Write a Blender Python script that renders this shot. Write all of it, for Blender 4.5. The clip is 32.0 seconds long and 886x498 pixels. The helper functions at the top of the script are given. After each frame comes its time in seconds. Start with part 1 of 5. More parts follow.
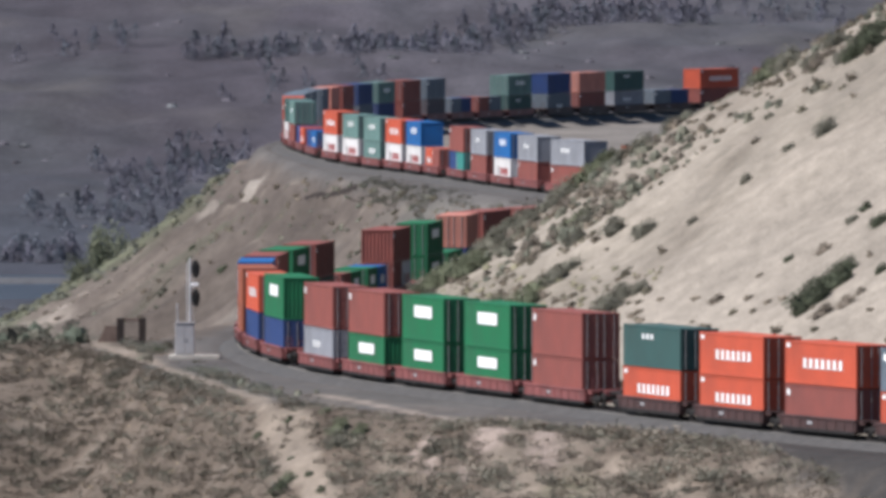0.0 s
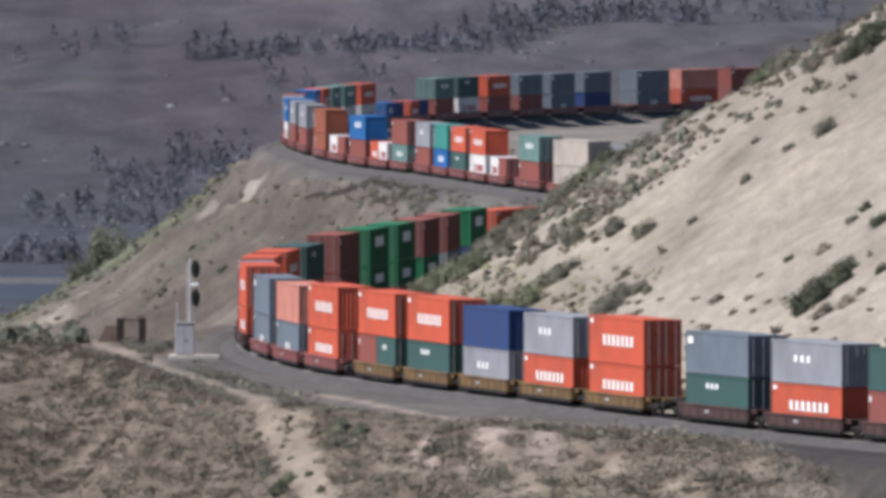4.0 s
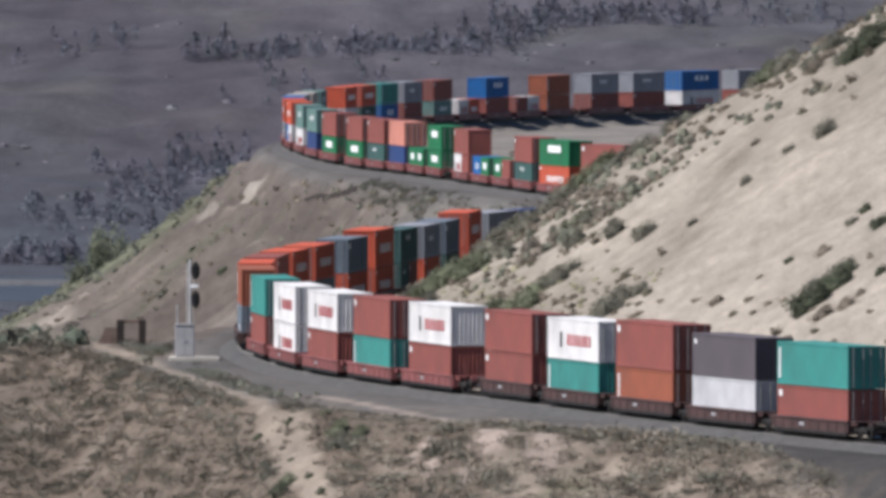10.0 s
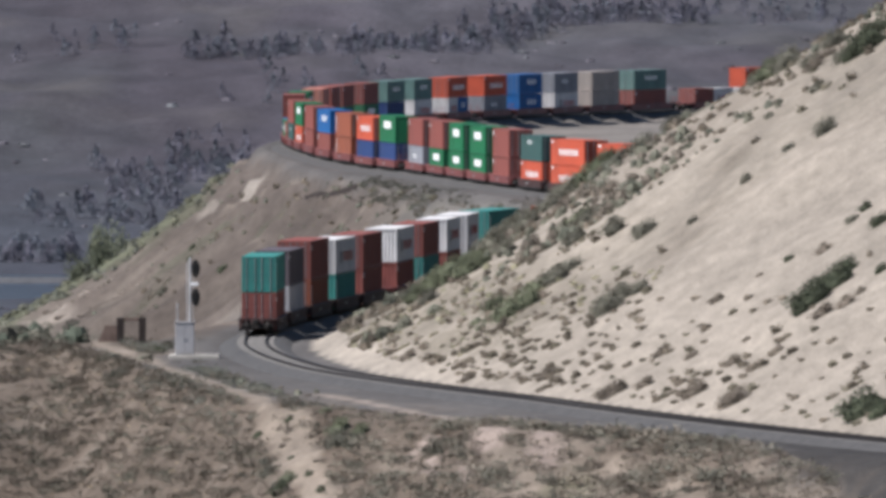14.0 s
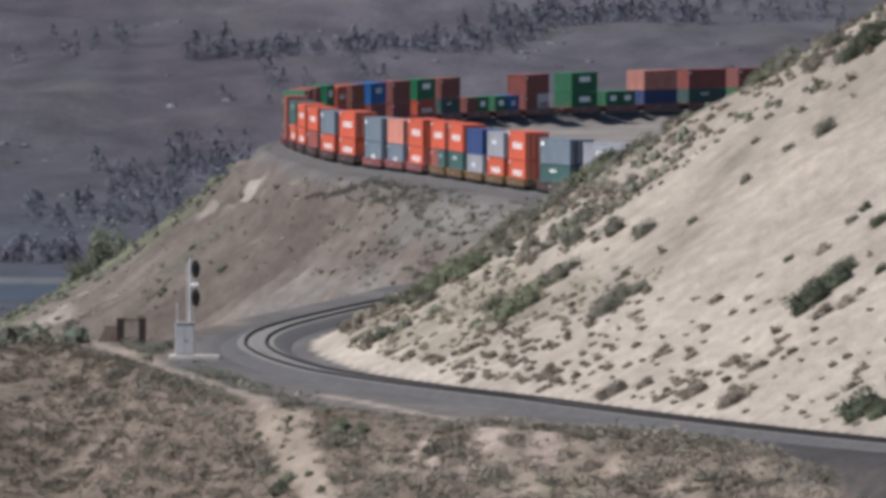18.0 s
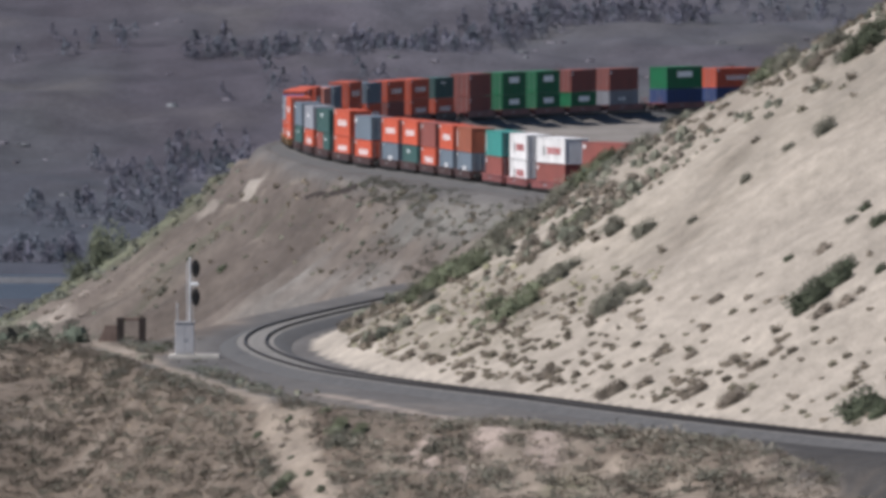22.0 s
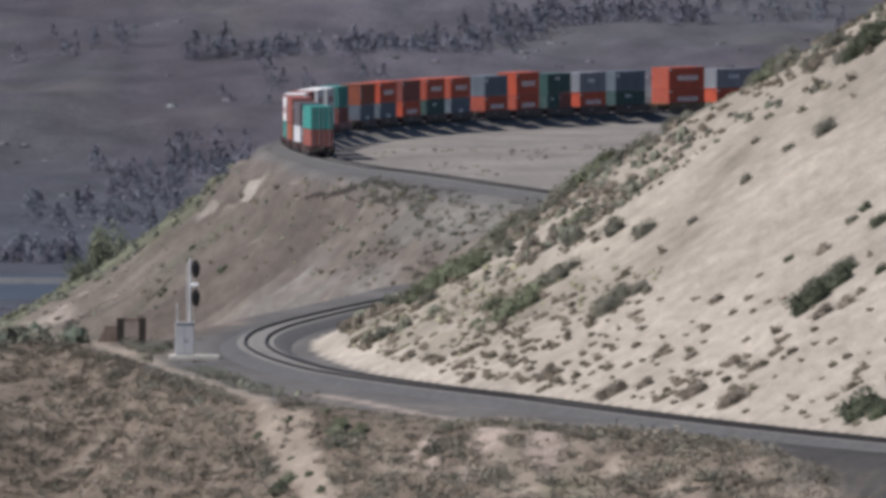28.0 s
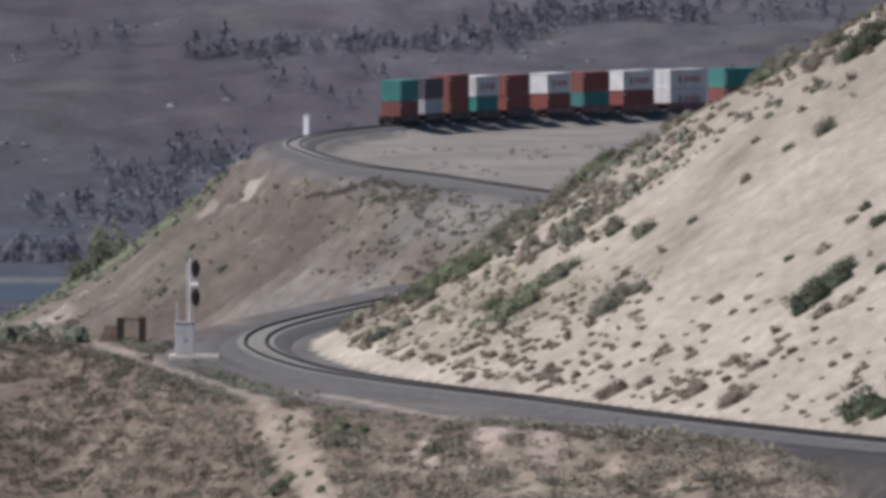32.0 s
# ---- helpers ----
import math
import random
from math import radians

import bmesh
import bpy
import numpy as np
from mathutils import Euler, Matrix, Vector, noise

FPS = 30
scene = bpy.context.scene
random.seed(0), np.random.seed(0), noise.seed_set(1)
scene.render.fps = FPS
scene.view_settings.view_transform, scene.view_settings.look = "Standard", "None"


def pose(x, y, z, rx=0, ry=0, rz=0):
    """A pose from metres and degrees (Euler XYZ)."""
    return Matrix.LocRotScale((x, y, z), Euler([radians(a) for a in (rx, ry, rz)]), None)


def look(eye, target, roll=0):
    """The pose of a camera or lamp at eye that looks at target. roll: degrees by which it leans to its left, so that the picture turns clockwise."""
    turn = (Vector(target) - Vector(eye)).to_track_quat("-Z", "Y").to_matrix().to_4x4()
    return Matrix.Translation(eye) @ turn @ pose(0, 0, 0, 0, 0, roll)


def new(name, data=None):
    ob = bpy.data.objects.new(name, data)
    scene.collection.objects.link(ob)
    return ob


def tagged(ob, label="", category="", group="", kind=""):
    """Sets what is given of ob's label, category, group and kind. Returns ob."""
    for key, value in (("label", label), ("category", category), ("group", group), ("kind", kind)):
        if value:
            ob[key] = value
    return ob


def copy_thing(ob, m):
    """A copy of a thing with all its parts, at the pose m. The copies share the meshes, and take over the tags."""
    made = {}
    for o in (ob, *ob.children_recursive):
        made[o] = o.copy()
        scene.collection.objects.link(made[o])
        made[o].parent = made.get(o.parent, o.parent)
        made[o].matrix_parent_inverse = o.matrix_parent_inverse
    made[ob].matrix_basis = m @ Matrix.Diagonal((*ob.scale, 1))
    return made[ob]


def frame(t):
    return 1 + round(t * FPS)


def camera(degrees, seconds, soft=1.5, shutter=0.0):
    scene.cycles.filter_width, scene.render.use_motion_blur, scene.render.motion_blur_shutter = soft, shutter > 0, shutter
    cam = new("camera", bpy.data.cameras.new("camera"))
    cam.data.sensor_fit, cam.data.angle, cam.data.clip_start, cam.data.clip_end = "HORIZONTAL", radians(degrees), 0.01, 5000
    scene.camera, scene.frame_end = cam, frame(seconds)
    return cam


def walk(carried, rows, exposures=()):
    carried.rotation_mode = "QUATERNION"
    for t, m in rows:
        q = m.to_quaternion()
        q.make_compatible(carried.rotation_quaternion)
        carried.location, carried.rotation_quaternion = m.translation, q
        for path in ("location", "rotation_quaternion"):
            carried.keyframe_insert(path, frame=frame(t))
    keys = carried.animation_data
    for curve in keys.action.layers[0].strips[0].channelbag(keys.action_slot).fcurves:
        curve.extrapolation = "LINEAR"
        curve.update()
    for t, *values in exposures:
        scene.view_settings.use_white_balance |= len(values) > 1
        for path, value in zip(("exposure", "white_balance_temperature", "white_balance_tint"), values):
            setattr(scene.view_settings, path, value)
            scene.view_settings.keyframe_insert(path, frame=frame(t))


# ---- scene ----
# The camera stands on the slope across the bend and looks through a long lens.
EYE_Z = 34.8
TILT = 88.65
cam = camera(2.9938, 32.0, soft=4.0)
SWAY = ((0, 1), (8, 1), (8.5, 1), (9, 2), (9.5, 3), (10, 4), (11, 4), (11.5, 2.5), (12, 0.3), (14.5, 0.3), (17, 1), (21, 1),
        (22, 0), (22.5, -1.2), (24, -1), (25, 0), (28, 1), (29, 1), (30, 0.3), (32, 0.3))
walk(cam, [(t, pose(0, 0, EYE_Z, TILT + math.degrees(dy / 30000), 0, 0)) for t, dy in SWAY], [(0, 0.9), (14, 0.89), (18, 0.82), (32, 0.78)])

# ---- light ----
SUN_EL, SUN_AZ = radians(48), radians(251)
world = bpy.data.worlds.new("sky")
scene.world = world
world.use_nodes = True
wn = world.node_tree.nodes
sky = wn.new("ShaderNodeTexSky")
sky.sky_type, sky.sun_disc, sky.sun_elevation, sky.sun_rotation = "NISHITA", False, SUN_EL, SUN_AZ
sky.altitude, sky.air_density, sky.dust_density, sky.ozone_density = 300, 1.0, 0.0, 4.0
world.node_tree.links.new(sky.outputs[0], wn["Background"].inputs[0])
wn["Background"].inputs[1].default_value = 0.065
sun = new("sun", bpy.data.lights.new("sun", "SUN"))
sun.data.energy, sun.data.angle, sun.data.color = 5.0, radians(0.53), (1.0, 0.968, 0.965)
sun_way = Vector((math.sin(SUN_AZ) * math.cos(SUN_EL), math.cos(SUN_AZ) * math.cos(SUN_EL), math.sin(SUN_EL)))
sun.matrix_world = look(sun_way * 500, (0, 0, 0))

# ---- the railway line and the land ----
HEADINGS = (-19.71, -16.63, -14.34, -13.07, -10.84, -7.19, -3.67, 1.3, 5.55, 6.98, 6.41, 5.76, 4.52, 17.13, 45.07, 55.12,
            46.48, 30.14, 14.19, -0.7, -15.41, -30.07, -41.7, -43.78, -34.02, -18.48, -7.73, -7.45, -6.5, -7.28, -8.67,
            -8.11, -4.89, -3.35, -1.08, 1.38, 2.8, 4.18, 7.9, 10.5, 11.2, 14.3, 14.6, 18.4, 24.6, 30.51, 35.84)
LEVELS = (-0.03, 0.23, 0.01, 0.23, 0.36, 0.23, 0.01, -0.24, -0.45, -0.53, -0.3, 0.5, 0.5, 0.36, 0.9, 0.89, 0.73, 0.71, 0.47,
            0.28, 0.1, -0.08)
STEP = 2.0
S0, S1 = -700.0, 3300.0
line_s = np.arange(S0, S1, STEP)
knot_s = [-700, -400, -200, -60] + [30 * i for i in range(len(HEADINGS))] + [1560, 1900, 2800, 3400]
knot_h = [-70, -55, -40, -22] + list(HEADINGS) + [58, 76, 80, 80]
line_h = np.radians(np.interp(line_s + STEP / 2, knot_s, knot_h))
line_x = np.concatenate([[0], np.cumsum(np.sin(line_h) * STEP)[:-1]])
line_y = np.concatenate([[0], np.cumsum(np.cos(line_h) * STEP)[:-1]])
zero = int(-S0 / STEP)
line_x += 25.654 - line_x[zero]
line_y += 1003.940 - line_y[zero]
line_z = np.interp(line_s, [70 * i for i in range(len(LEVELS))], LEVELS)


def on_line(s):
    """Place, heading (radians, to the right of the view's axis) and level of the track at s metres."""
    return (float(np.interp(s, line_s, line_x)), float(np.interp(s, line_s, line_y)),
            float(np.interp(s - STEP / 2, line_s, line_h)), float(np.interp(s, line_s, line_z)))


def rise(a, b, v):
    t = np.clip((v - a) / (b - a), 0, 1)
    return t * t * (3 - 2 * t)


def lattice(xi, yi, seed):
    h = (xi * 374761393 + yi * 668265263 + seed * 974634777) & 0xFFFFFFFF
    h = ((h ^ (h >> 13)) * 1274126177) & 0xFFFFFFFF
    return ((h ^ (h >> 16)) & 0xFFFF) / 65535.0


def bumps(x, y, size, octaves=3, seed=1):
    """Value noise, -1 to 1."""
    total, gain, norm = 0.0, 1.0, 0.0
    for o in range(octaves):
        u, v = x / size + 17.3 * o, y / size + 5.1 * o
        xi, yi = np.floor(u).astype(np.int64), np.floor(v).astype(np.int64)
        fu, fv = u - xi, v - yi
        fu, fv = fu * fu * (3 - 2 * fu), fv * fv * (3 - 2 * fv)
        a, b = lattice(xi, yi, seed + o), lattice(xi + 1, yi, seed + o)
        c, d = lattice(xi, yi + 1, seed + o), lattice(xi + 1, yi + 1, seed + o)
        total = total + gain * ((a * (1 - fu) + b * fu) * (1 - fv) + (c * (1 - fu) + d * fu) * fv)
        norm += gain
        gain *= 0.5
        size *= 0.5
    return 2 * total / norm - 1


def beside_line(x, y):
    """Signed distance from the track (right of the train's way is positive) and the nearest s."""
    pick = slice(zero - 200, zero + 850, 2)
    px, py, ph, ps = line_x[pick], line_y[pick], line_h[pick], line_s[pick]
    d, s = np.empty(x.shape), np.empty(x.shape)
    for i in range(0, len(x), 40000):
        X, Y = x[i:i + 40000, None].astype(np.float32), y[i:i + 40000, None].astype(np.float32)
        n = np.argmin((X - px[None].astype(np.float32)) ** 2 + (Y - py[None].astype(np.float32)) ** 2, axis=1)
        rx, ry = X[:, 0] - px[n], Y[:, 0] - py[n]
        sh, ch = np.sin(ph[n]), np.cos(ph[n])
        along, side = np.clip(rx * sh + ry * ch, -2.2, 2.2), rx * ch - ry * sh
        ex, ey = rx - along * sh, ry - along * ch
        d[i:i + 40000] = np.hypot(ex, ey) * np.sign(side)
        s[i:i + 40000] = ps[n] + along
    return d, s


BLUFF, SIDE = 0.48, 0.74
EDGE_X = (-90, -45, -24.7, -20.5, -16, -12.7, -9.9, -6.6, 0, 7.4, 14, 25.6, 45, 120)
EDGE_Y = (1215, 1208, 1198, 1152, 1103, 1082, 1070, 1062, 1045, 1027, 1013, 980, 920, 760)


def edge_y(x):
    return sum(np.interp(x + o, EDGE_X, EDGE_Y) for o in (-4, -2, 0, 2, 4)) / 5


def wash_at(x, y, wobble):
    """The sandy wash that runs down from the trail between the knolls."""
    mid = np.interp(y, (960, 1037, 1052, 1067, 1078), (-4.5, -7.8, -9.0, -10.2, -11.2))
    half = np.interp(y, (960, 1037, 1052, 1067, 1078), (0.9, 1.0, 1.3, 1.9, 1.0))
    return (1 - rise(0.7, 1.05, np.abs(x - mid) / half + wobble)) * (1 - rise(1066, 1072, y))


def ballast_toe(x, front):
    """1 where the knolls rise clear of the dark ballast spilled over the edge, 0 on the ballast."""
    return np.where(x < 12, 1.0, rise(-1, 2, front - np.interp(x, (12, 17, 20, 23, 26, 30), (-4, -2, 1, 9, 20, 40))))


def lip_at(s, d):
    """Distance from the sandy lip that edges the gravel above the shelf, 99 past its ends."""
    return np.where((s > 42) & (s < 96), -d - np.interp(s, (42, 51, 67, 78, 96), (11.6, 11.1, 10.2, 9.2, 8.2)), 99.0)


def bare_at(x, y):
    """Bare pinkish patches on the bank below the track."""
    out = np.zeros_like(x)
    for cx, cy, rx, ry in ((2.9, 1031, 1.4, 7), (6.2, 1021, 1.3, 8), (-0.9, 1038, 0.5, 3), (-1.6, 1035, 0.4, 2.5), (-0.8, 1027, 0.7, 4), (1.3, 1022, 0.6, 3)):
        out = np.maximum(out, 1 - rise(0.6, 1.1, np.hypot((x - cx) / rx, (y - cy) / ry) + 0.4 * bumps(x, y, 1.2, 2, 133)))
    return out


def bank_at(x, y, front):
    """Bare streaks of pale sand on the bank below the track."""
    streak = bumps(x + 0.22 * y, y * 0.22, 3.2, 3, 119)
    return rise(3, 7, front) * rise(-6, -2, x) * ballast_toe(x, front - 2) * rise(-0.02, 0.3, streak + 0.55 * (1 - rise(18, 38, front)) * rise(0, 3, x) * (1 - rise(8, 12, x)) - 0.008 * front)


def land(x, y):
    """Height of the ground, signed distance from the track and nearest s, for arrays of x and y."""
    x, y = np.asarray(x, float), np.asarray(y, float)
    d, s = beside_line(x, y)
    near = 1 - rise(2400, 2700, y)
    # bluff on the right of the track, flat inside the upper bend
    upper = rise(640, 760, s)
    steep = BLUFF * (1 - upper) + 0.012 * upper
    dr = np.maximum(d - 4.2, 0)
    bluff = steep * dr + 0.0045 * dr * np.minimum(dr, 26) * (1 - upper)
    bluff = np.where(bluff > 34, 34 + 0.4 * (bluff - 34), bluff)
    amp = rise(0, 10, dr) * np.clip(steep / BLUFF, 0.12, 1)
    rills = np.abs(bumps(s * 0.9 + d * 0.15, d * 0.12, 7.0, 3, 13))
    bluff = bluff + amp * (0.7 * bumps(x, y * 0.8, 13, 2, 3) + 0.03 * bumps(x, y * 0.5, 2.6, 2, 8) - 0.22 * rills * rise(4, 16, dr))
    # slope down to the valley on the left
    dl = np.maximum(-d - 6.5 + 3.0 * rise(900, 960, s), 0)
    toe = np.maximum(dl - 19, 0)
    drop = -SIDE * (dl - 0.3 * toe)
    gullies = np.abs(bumps(s + 0.5 * d, d * 0.2, 13, 2, 21)) * rise(0, 12, dl) * 3.6 + (0.5 + 0.6 * rise(10, 18, dl)) * np.abs(bumps(s, d * 0.3, 4, 2, 23)) * rise(0, 6, dl)
    drop = drop + 0.4 * np.sin(dl * 2.3 + 2.5 * bumps(x, y, 14, 2, 25)) * rise(0, 1.5, dl) * (1 - rise(6, 10, dl)) * rise(790, 860, s)
    drop = drop - 0.9 * rise(0, 0.5, dl - np.interp(s, (864, 893), (1.0, 3.2))) * rise(860, 866, s) * (1 - rise(888, 896, s))
    gullies = gullies + 1.3 * np.abs(bumps(s * 0.7 + 0.5 * d, d * 0.2, 5, 2, 117)) * rise(14, 19, dl) * rise(905, 920, s) * (1 - rise(960, 972, s))
    drop = drop - gullies + rise(0, 6, dl) * 0.5 * bumps(x, y, 4, 3, 5)
    # shelf beside the lower bend and the knolls in front of it
    front = edge_y(x) - y
    shelf = (1 - rise(1214, 1242, y + 0.3 * (x + 24))) * (1 - rise(300, 420, s))
    fall = np.maximum(front, 0)
    rough = rise(0, 8, fall)
    knoll = -0.13 * fall + 0.25 * rise(0, 5, fall) * (1 - rise(5, 12, fall)) + rough * (0.9 * bumps(x, y * 0.6, 11, 3, 31) + 0.3 * bumps(x, y * 0.7, 2.6, 2, 33))
    knoll = np.maximum(knoll, -14)
    knoll = knoll + 0.12 * bumps(x, y, 3, 2, 35) * rise(6, 9, -d)
    left = np.where(d < 0, drop * (1 - shelf) + knoll * shelf, 0)
    left = np.maximum(left, -41 + 1.2 * bumps(x, y, 40, 3, 41))
    z = np.where(d > 0, bluff, left) - 0.5 + np.interp(s, line_s, line_z)
    z = z - 0.25 * (1 - rise(2.0, 3.2, np.abs(d))) - 0.85 * rise(2.9, 5.2, d) * rise(985, 1040, s)
    # far valley floor and the hillside beyond it
    far = -40.5 + 0.058 * np.maximum(y - 3100, 0) + np.maximum(y - 3850, 0) * 0.1
    hum = rise(3080, 3350, y)
    far = far + hum * (4.0 * bumps(x * 1.2, y * 0.5, 60, 3, 51) + 1.6 * bumps(x, y * 0.5, 14, 2, 53))
    far = far - 1.8 * rise(2840, 2870, y) * (1 - rise(3030, 3060, y)) + 1.5 * rise(2975, 2990, y) * (1 - rise(3005, 3020, y))
    z = z * near + far * (1 - near)
    # the hill on which the camera stands
    here = 33.2 * np.clip(1 - y / 760.0, 0, 1.6) ** 1.6
    z = z + here * rise(-200, 80, 250 - np.abs(x) * 0.6)
    return z, d, s


# ---- materials ----
def material(name, base, dark=None, rough=0.8, metal=0.0, size=1.0, bump=0.3, fine=12.0, spec=0.3):
    """A surface with blotches at one scale, grain at a finer one and relief; the colour wanders from base to dark."""
    m = bpy.data.materials.new(name)
    m.use_nodes = True
    nt = m.node_tree
    b = nt.nodes["Principled BSDF"]
    b.inputs["Roughness"].default_value, b.inputs["Metallic"].default_value = rough, metal
    b.inputs["Specular IOR Level"].default_value = spec
    dark = dark or tuple(c * 0.7 for c in base)
    co = nt.nodes.new("ShaderNodeTexCoord")
    n1, n2 = nt.nodes.new("ShaderNodeTexNoise"), nt.nodes.new("ShaderNodeTexNoise")
    n1.inputs["Scale"].default_value, n1.inputs["Detail"].default_value = 1.0 / size, 4
    n2.inputs["Scale"].default_value, n2.inputs["Detail"].default_value = fine / size, 3
    ramp = nt.nodes.new("ShaderNodeMapRange")
    ramp.inputs[1].default_value, ramp.inputs[2].default_value = 0.35, 0.68
    add = nt.nodes.new("ShaderNodeMath")
    add.operation = "MULTIPLY_ADD"
    add.inputs[1].default_value, add.inputs[2].default_value = 0.45, -0.22
    tot = nt.nodes.new("ShaderNodeMath")
    tot.use_clamp = True
    mix = nt.nodes.new("ShaderNodeMix")
    mix.data_type = "RGBA"
    mix.inputs[6].default_value, mix.inputs[7].default_value = (*base, 1), (*dark, 1)
    L = nt.links.new
    L(co.outputs["Object"], n1.inputs["Vector"]), L(co.outputs["Object"], n2.inputs["Vector"])
    L(n1.outputs[0], ramp.inputs[0]), L(n2.outputs[0], add.inputs[0])
    L(ramp.outputs[0], tot.inputs[0]), L(add.outputs[0], tot.inputs[1])
    L(tot.outputs[0], mix.inputs[0]), L(mix.outputs[2], b.inputs["Base Color"])
    if bump:
        bp = nt.nodes.new("ShaderNodeBump")
        bp.inputs["Strength"].default_value, bp.inputs["Distance"].default_value = bump, 0.02 * size
        L(n2.outputs[0], bp.inputs["Height"]), L(bp.outputs[0], b.inputs["Normal"])
    return m


def ground_material():
    m = bpy.data.materials.new("dry_ground")
    m.use_nodes = True
    nt = m.node_tree
    L = nt.links.new
    b = nt.nodes["Principled BSDF"]
    b.inputs["Roughness"].default_value, b.inputs["Specular IOR Level"].default_value = 0.95, 0.1
    at = nt.nodes.new("ShaderNodeAttribute")
    at.attribute_name = "soil"
    co = nt.nodes.new("ShaderNodeTexCoord")
    slant = nt.nodes.new("ShaderNodeMapping")
    slant.inputs["Scale"].default_value = (1.0, 0.4, 1.0)
    L(co.outputs["Object"], slant.inputs["Vector"])
    noises = []
    for sc, de in ((0.09, 5), (0.9, 4), (5.0, 3)):
        n = nt.nodes.new("ShaderNodeTexNoise")
        n.inputs["Scale"].default_value, n.inputs["Detail"].default_value = sc, de
        L(slant.outputs[0], n.inputs["Vector"])
        noises.append(n)
    mul = None
    for n, lo, hi in ((noises[0], 0.8, 1.2), (noises[1], 0.84, 1.16), (noises[2], 0.86, 1.14)):
        r = nt.nodes.new("ShaderNodeMapRange")
        r.inputs[1].default_value, r.inputs[2].default_value = 0.3, 0.7
        r.inputs[3].default_value, r.inputs[4].default_value = lo, hi
        L(n.outputs[0], r.inputs[0])
        if mul is None:
            mul = r
        else:
            k = nt.nodes.new("ShaderNodeMath")
            k.operation = "MULTIPLY"
            L(mul.outputs[0], k.inputs[0]), L(r.outputs[0], k.inputs[1])
            mul = k
    sc = nt.nodes.new("ShaderNodeVectorMath")
    sc.operation = "SCALE"
    L(at.outputs["Color"], sc.inputs[0]), L(mul.outputs[0], sc.inputs["Scale"])
    L(sc.outputs[0], b.inputs["Base Color"])
    bp = nt.nodes.new("ShaderNodeBump")
    bp.inputs["Strength"].default_value, bp.inputs["Distance"].default_value = 0.22, 0.1
    L(noises[1].outputs[0], bp.inputs["Height"]), L(bp.outputs[0], b.inputs["Normal"])
    return m


GROUND = ground_material()
BALLAST = material("ballast_stone", (0.06, 0.057, 0.0552), (0.039, 0.0372, 0.036), 0.95, 0, 0.6, 1.0, 9)
# rails near black: shade of the web and its shadow included in the colour
RAIL = material("rail_steel", (0.0156, 0.0126, 0.012), (0.0108, 0.0084, 0.0078), 0.7, 0.2, 1.0, 0.2)
SLEEPER = material("sleeper_concrete", (0.144, 0.135, 0.126), (0.102, 0.096, 0.09), 0.9, 0, 0.5, 0.4)
STEEL_DARK = material("bogie_steel", (0.021, 0.018, 0.0168), (0.012, 0.0108, 0.0096), 0.7, 0.3, 0.5, 0.3)
GALV = material("galvanised_steel", (0.372, 0.372, 0.378), (0.3, 0.3, 0.306), 0.5, 0.15, 0.4, 0.1)
ROD = material("lock_rod_steel", (0.198, 0.198, 0.204), (0.132, 0.126, 0.126), 0.55, 0.2, 0.4, 0.1)
BLACK = material("black_enamel", (0.0072, 0.0072, 0.0078), (0.012, 0.012, 0.012), 0.5, 0, 0.3, 0.05)
LENS = material("signal_lens", (0.018, 0.018, 0.018), (0.012, 0.012, 0.012), 0.1, 0, 0.3, 0, spec=0.6)
CABIN = material("cabinet_paint", (0.288, 0.282, 0.288), (0.24, 0.234, 0.24), 0.5, 0, 0.8, 0.1)
CONCRETE = material("concrete", (0.348, 0.324, 0.288), (0.276, 0.258, 0.228), 0.9, 0, 0.7, 0.5)
CREOSOTE = material("creosoted_timber", (0.03, 0.021, 0.018), (0.018, 0.0132, 0.012), 0.9, 0, 0.4, 0.6)
RUSTPLANK = material("weathered_plank", (0.144, 0.102, 0.084), (0.096, 0.066, 0.054), 0.9, 0, 0.5, 0.6)
WHITE = material("white_paint", (0.66, 0.66, 0.66), (0.56, 0.56, 0.55), 0.5, 0, 0.8, 0.1)
RED = material("red_lettering", (0.33, 0.03, 0.036), (0.27, 0.03, 0.03), 0.5, 0, 0.8, 0)
TREAD = material("wheel_tread", (0.027, 0.0228, 0.0204), (0.018, 0.0156, 0.0144), 0.6, 0.3, 0.5, 0.1)

PAINT = {
    "O": ("orange", (0.384, 0.0732, 0.0408)), "R": ("maroon red", (0.186, 0.06, 0.051)), "b": ("rust orange", (0.216, 0.069, 0.042)),
    "G": ("bright green", (0.015, 0.114, 0.051)), "E": ("dark slate green", (0.036, 0.075, 0.0708)), "e": ("pale grey-green", (0.096, 0.162, 0.15)),
    "N": ("slate blue-grey", (0.105, 0.1272, 0.153)), "B": ("navy blue", (0.024, 0.045, 0.126)), "U": ("bright blue", (0.015, 0.09, 0.252)),
    "W": ("white", (0.5, 0.485, 0.48)), "g": ("light grey", (0.192, 0.198, 0.219)), "T": ("teal green", (0.036, 0.174, 0.156)),
    "D": ("dark purple-grey", (0.081, 0.069, 0.078)), "w": ("pale grey", (0.372, 0.366, 0.378)), "p": ("faded salmon pink", (0.396, 0.162, 0.126)), "c": ("beige", (0.312, 0.27, 0.24)),
}
PAINT["n"] = PAINT["N"]
SKIN = {k: material(n.replace(" ", "_") + "_paint", c, tuple(v * 0.72 + 0.01 for v in c), 0.62, 0, 2.5, 0.12, 8, 0.12) for k, (n, c) in PAINT.items()}
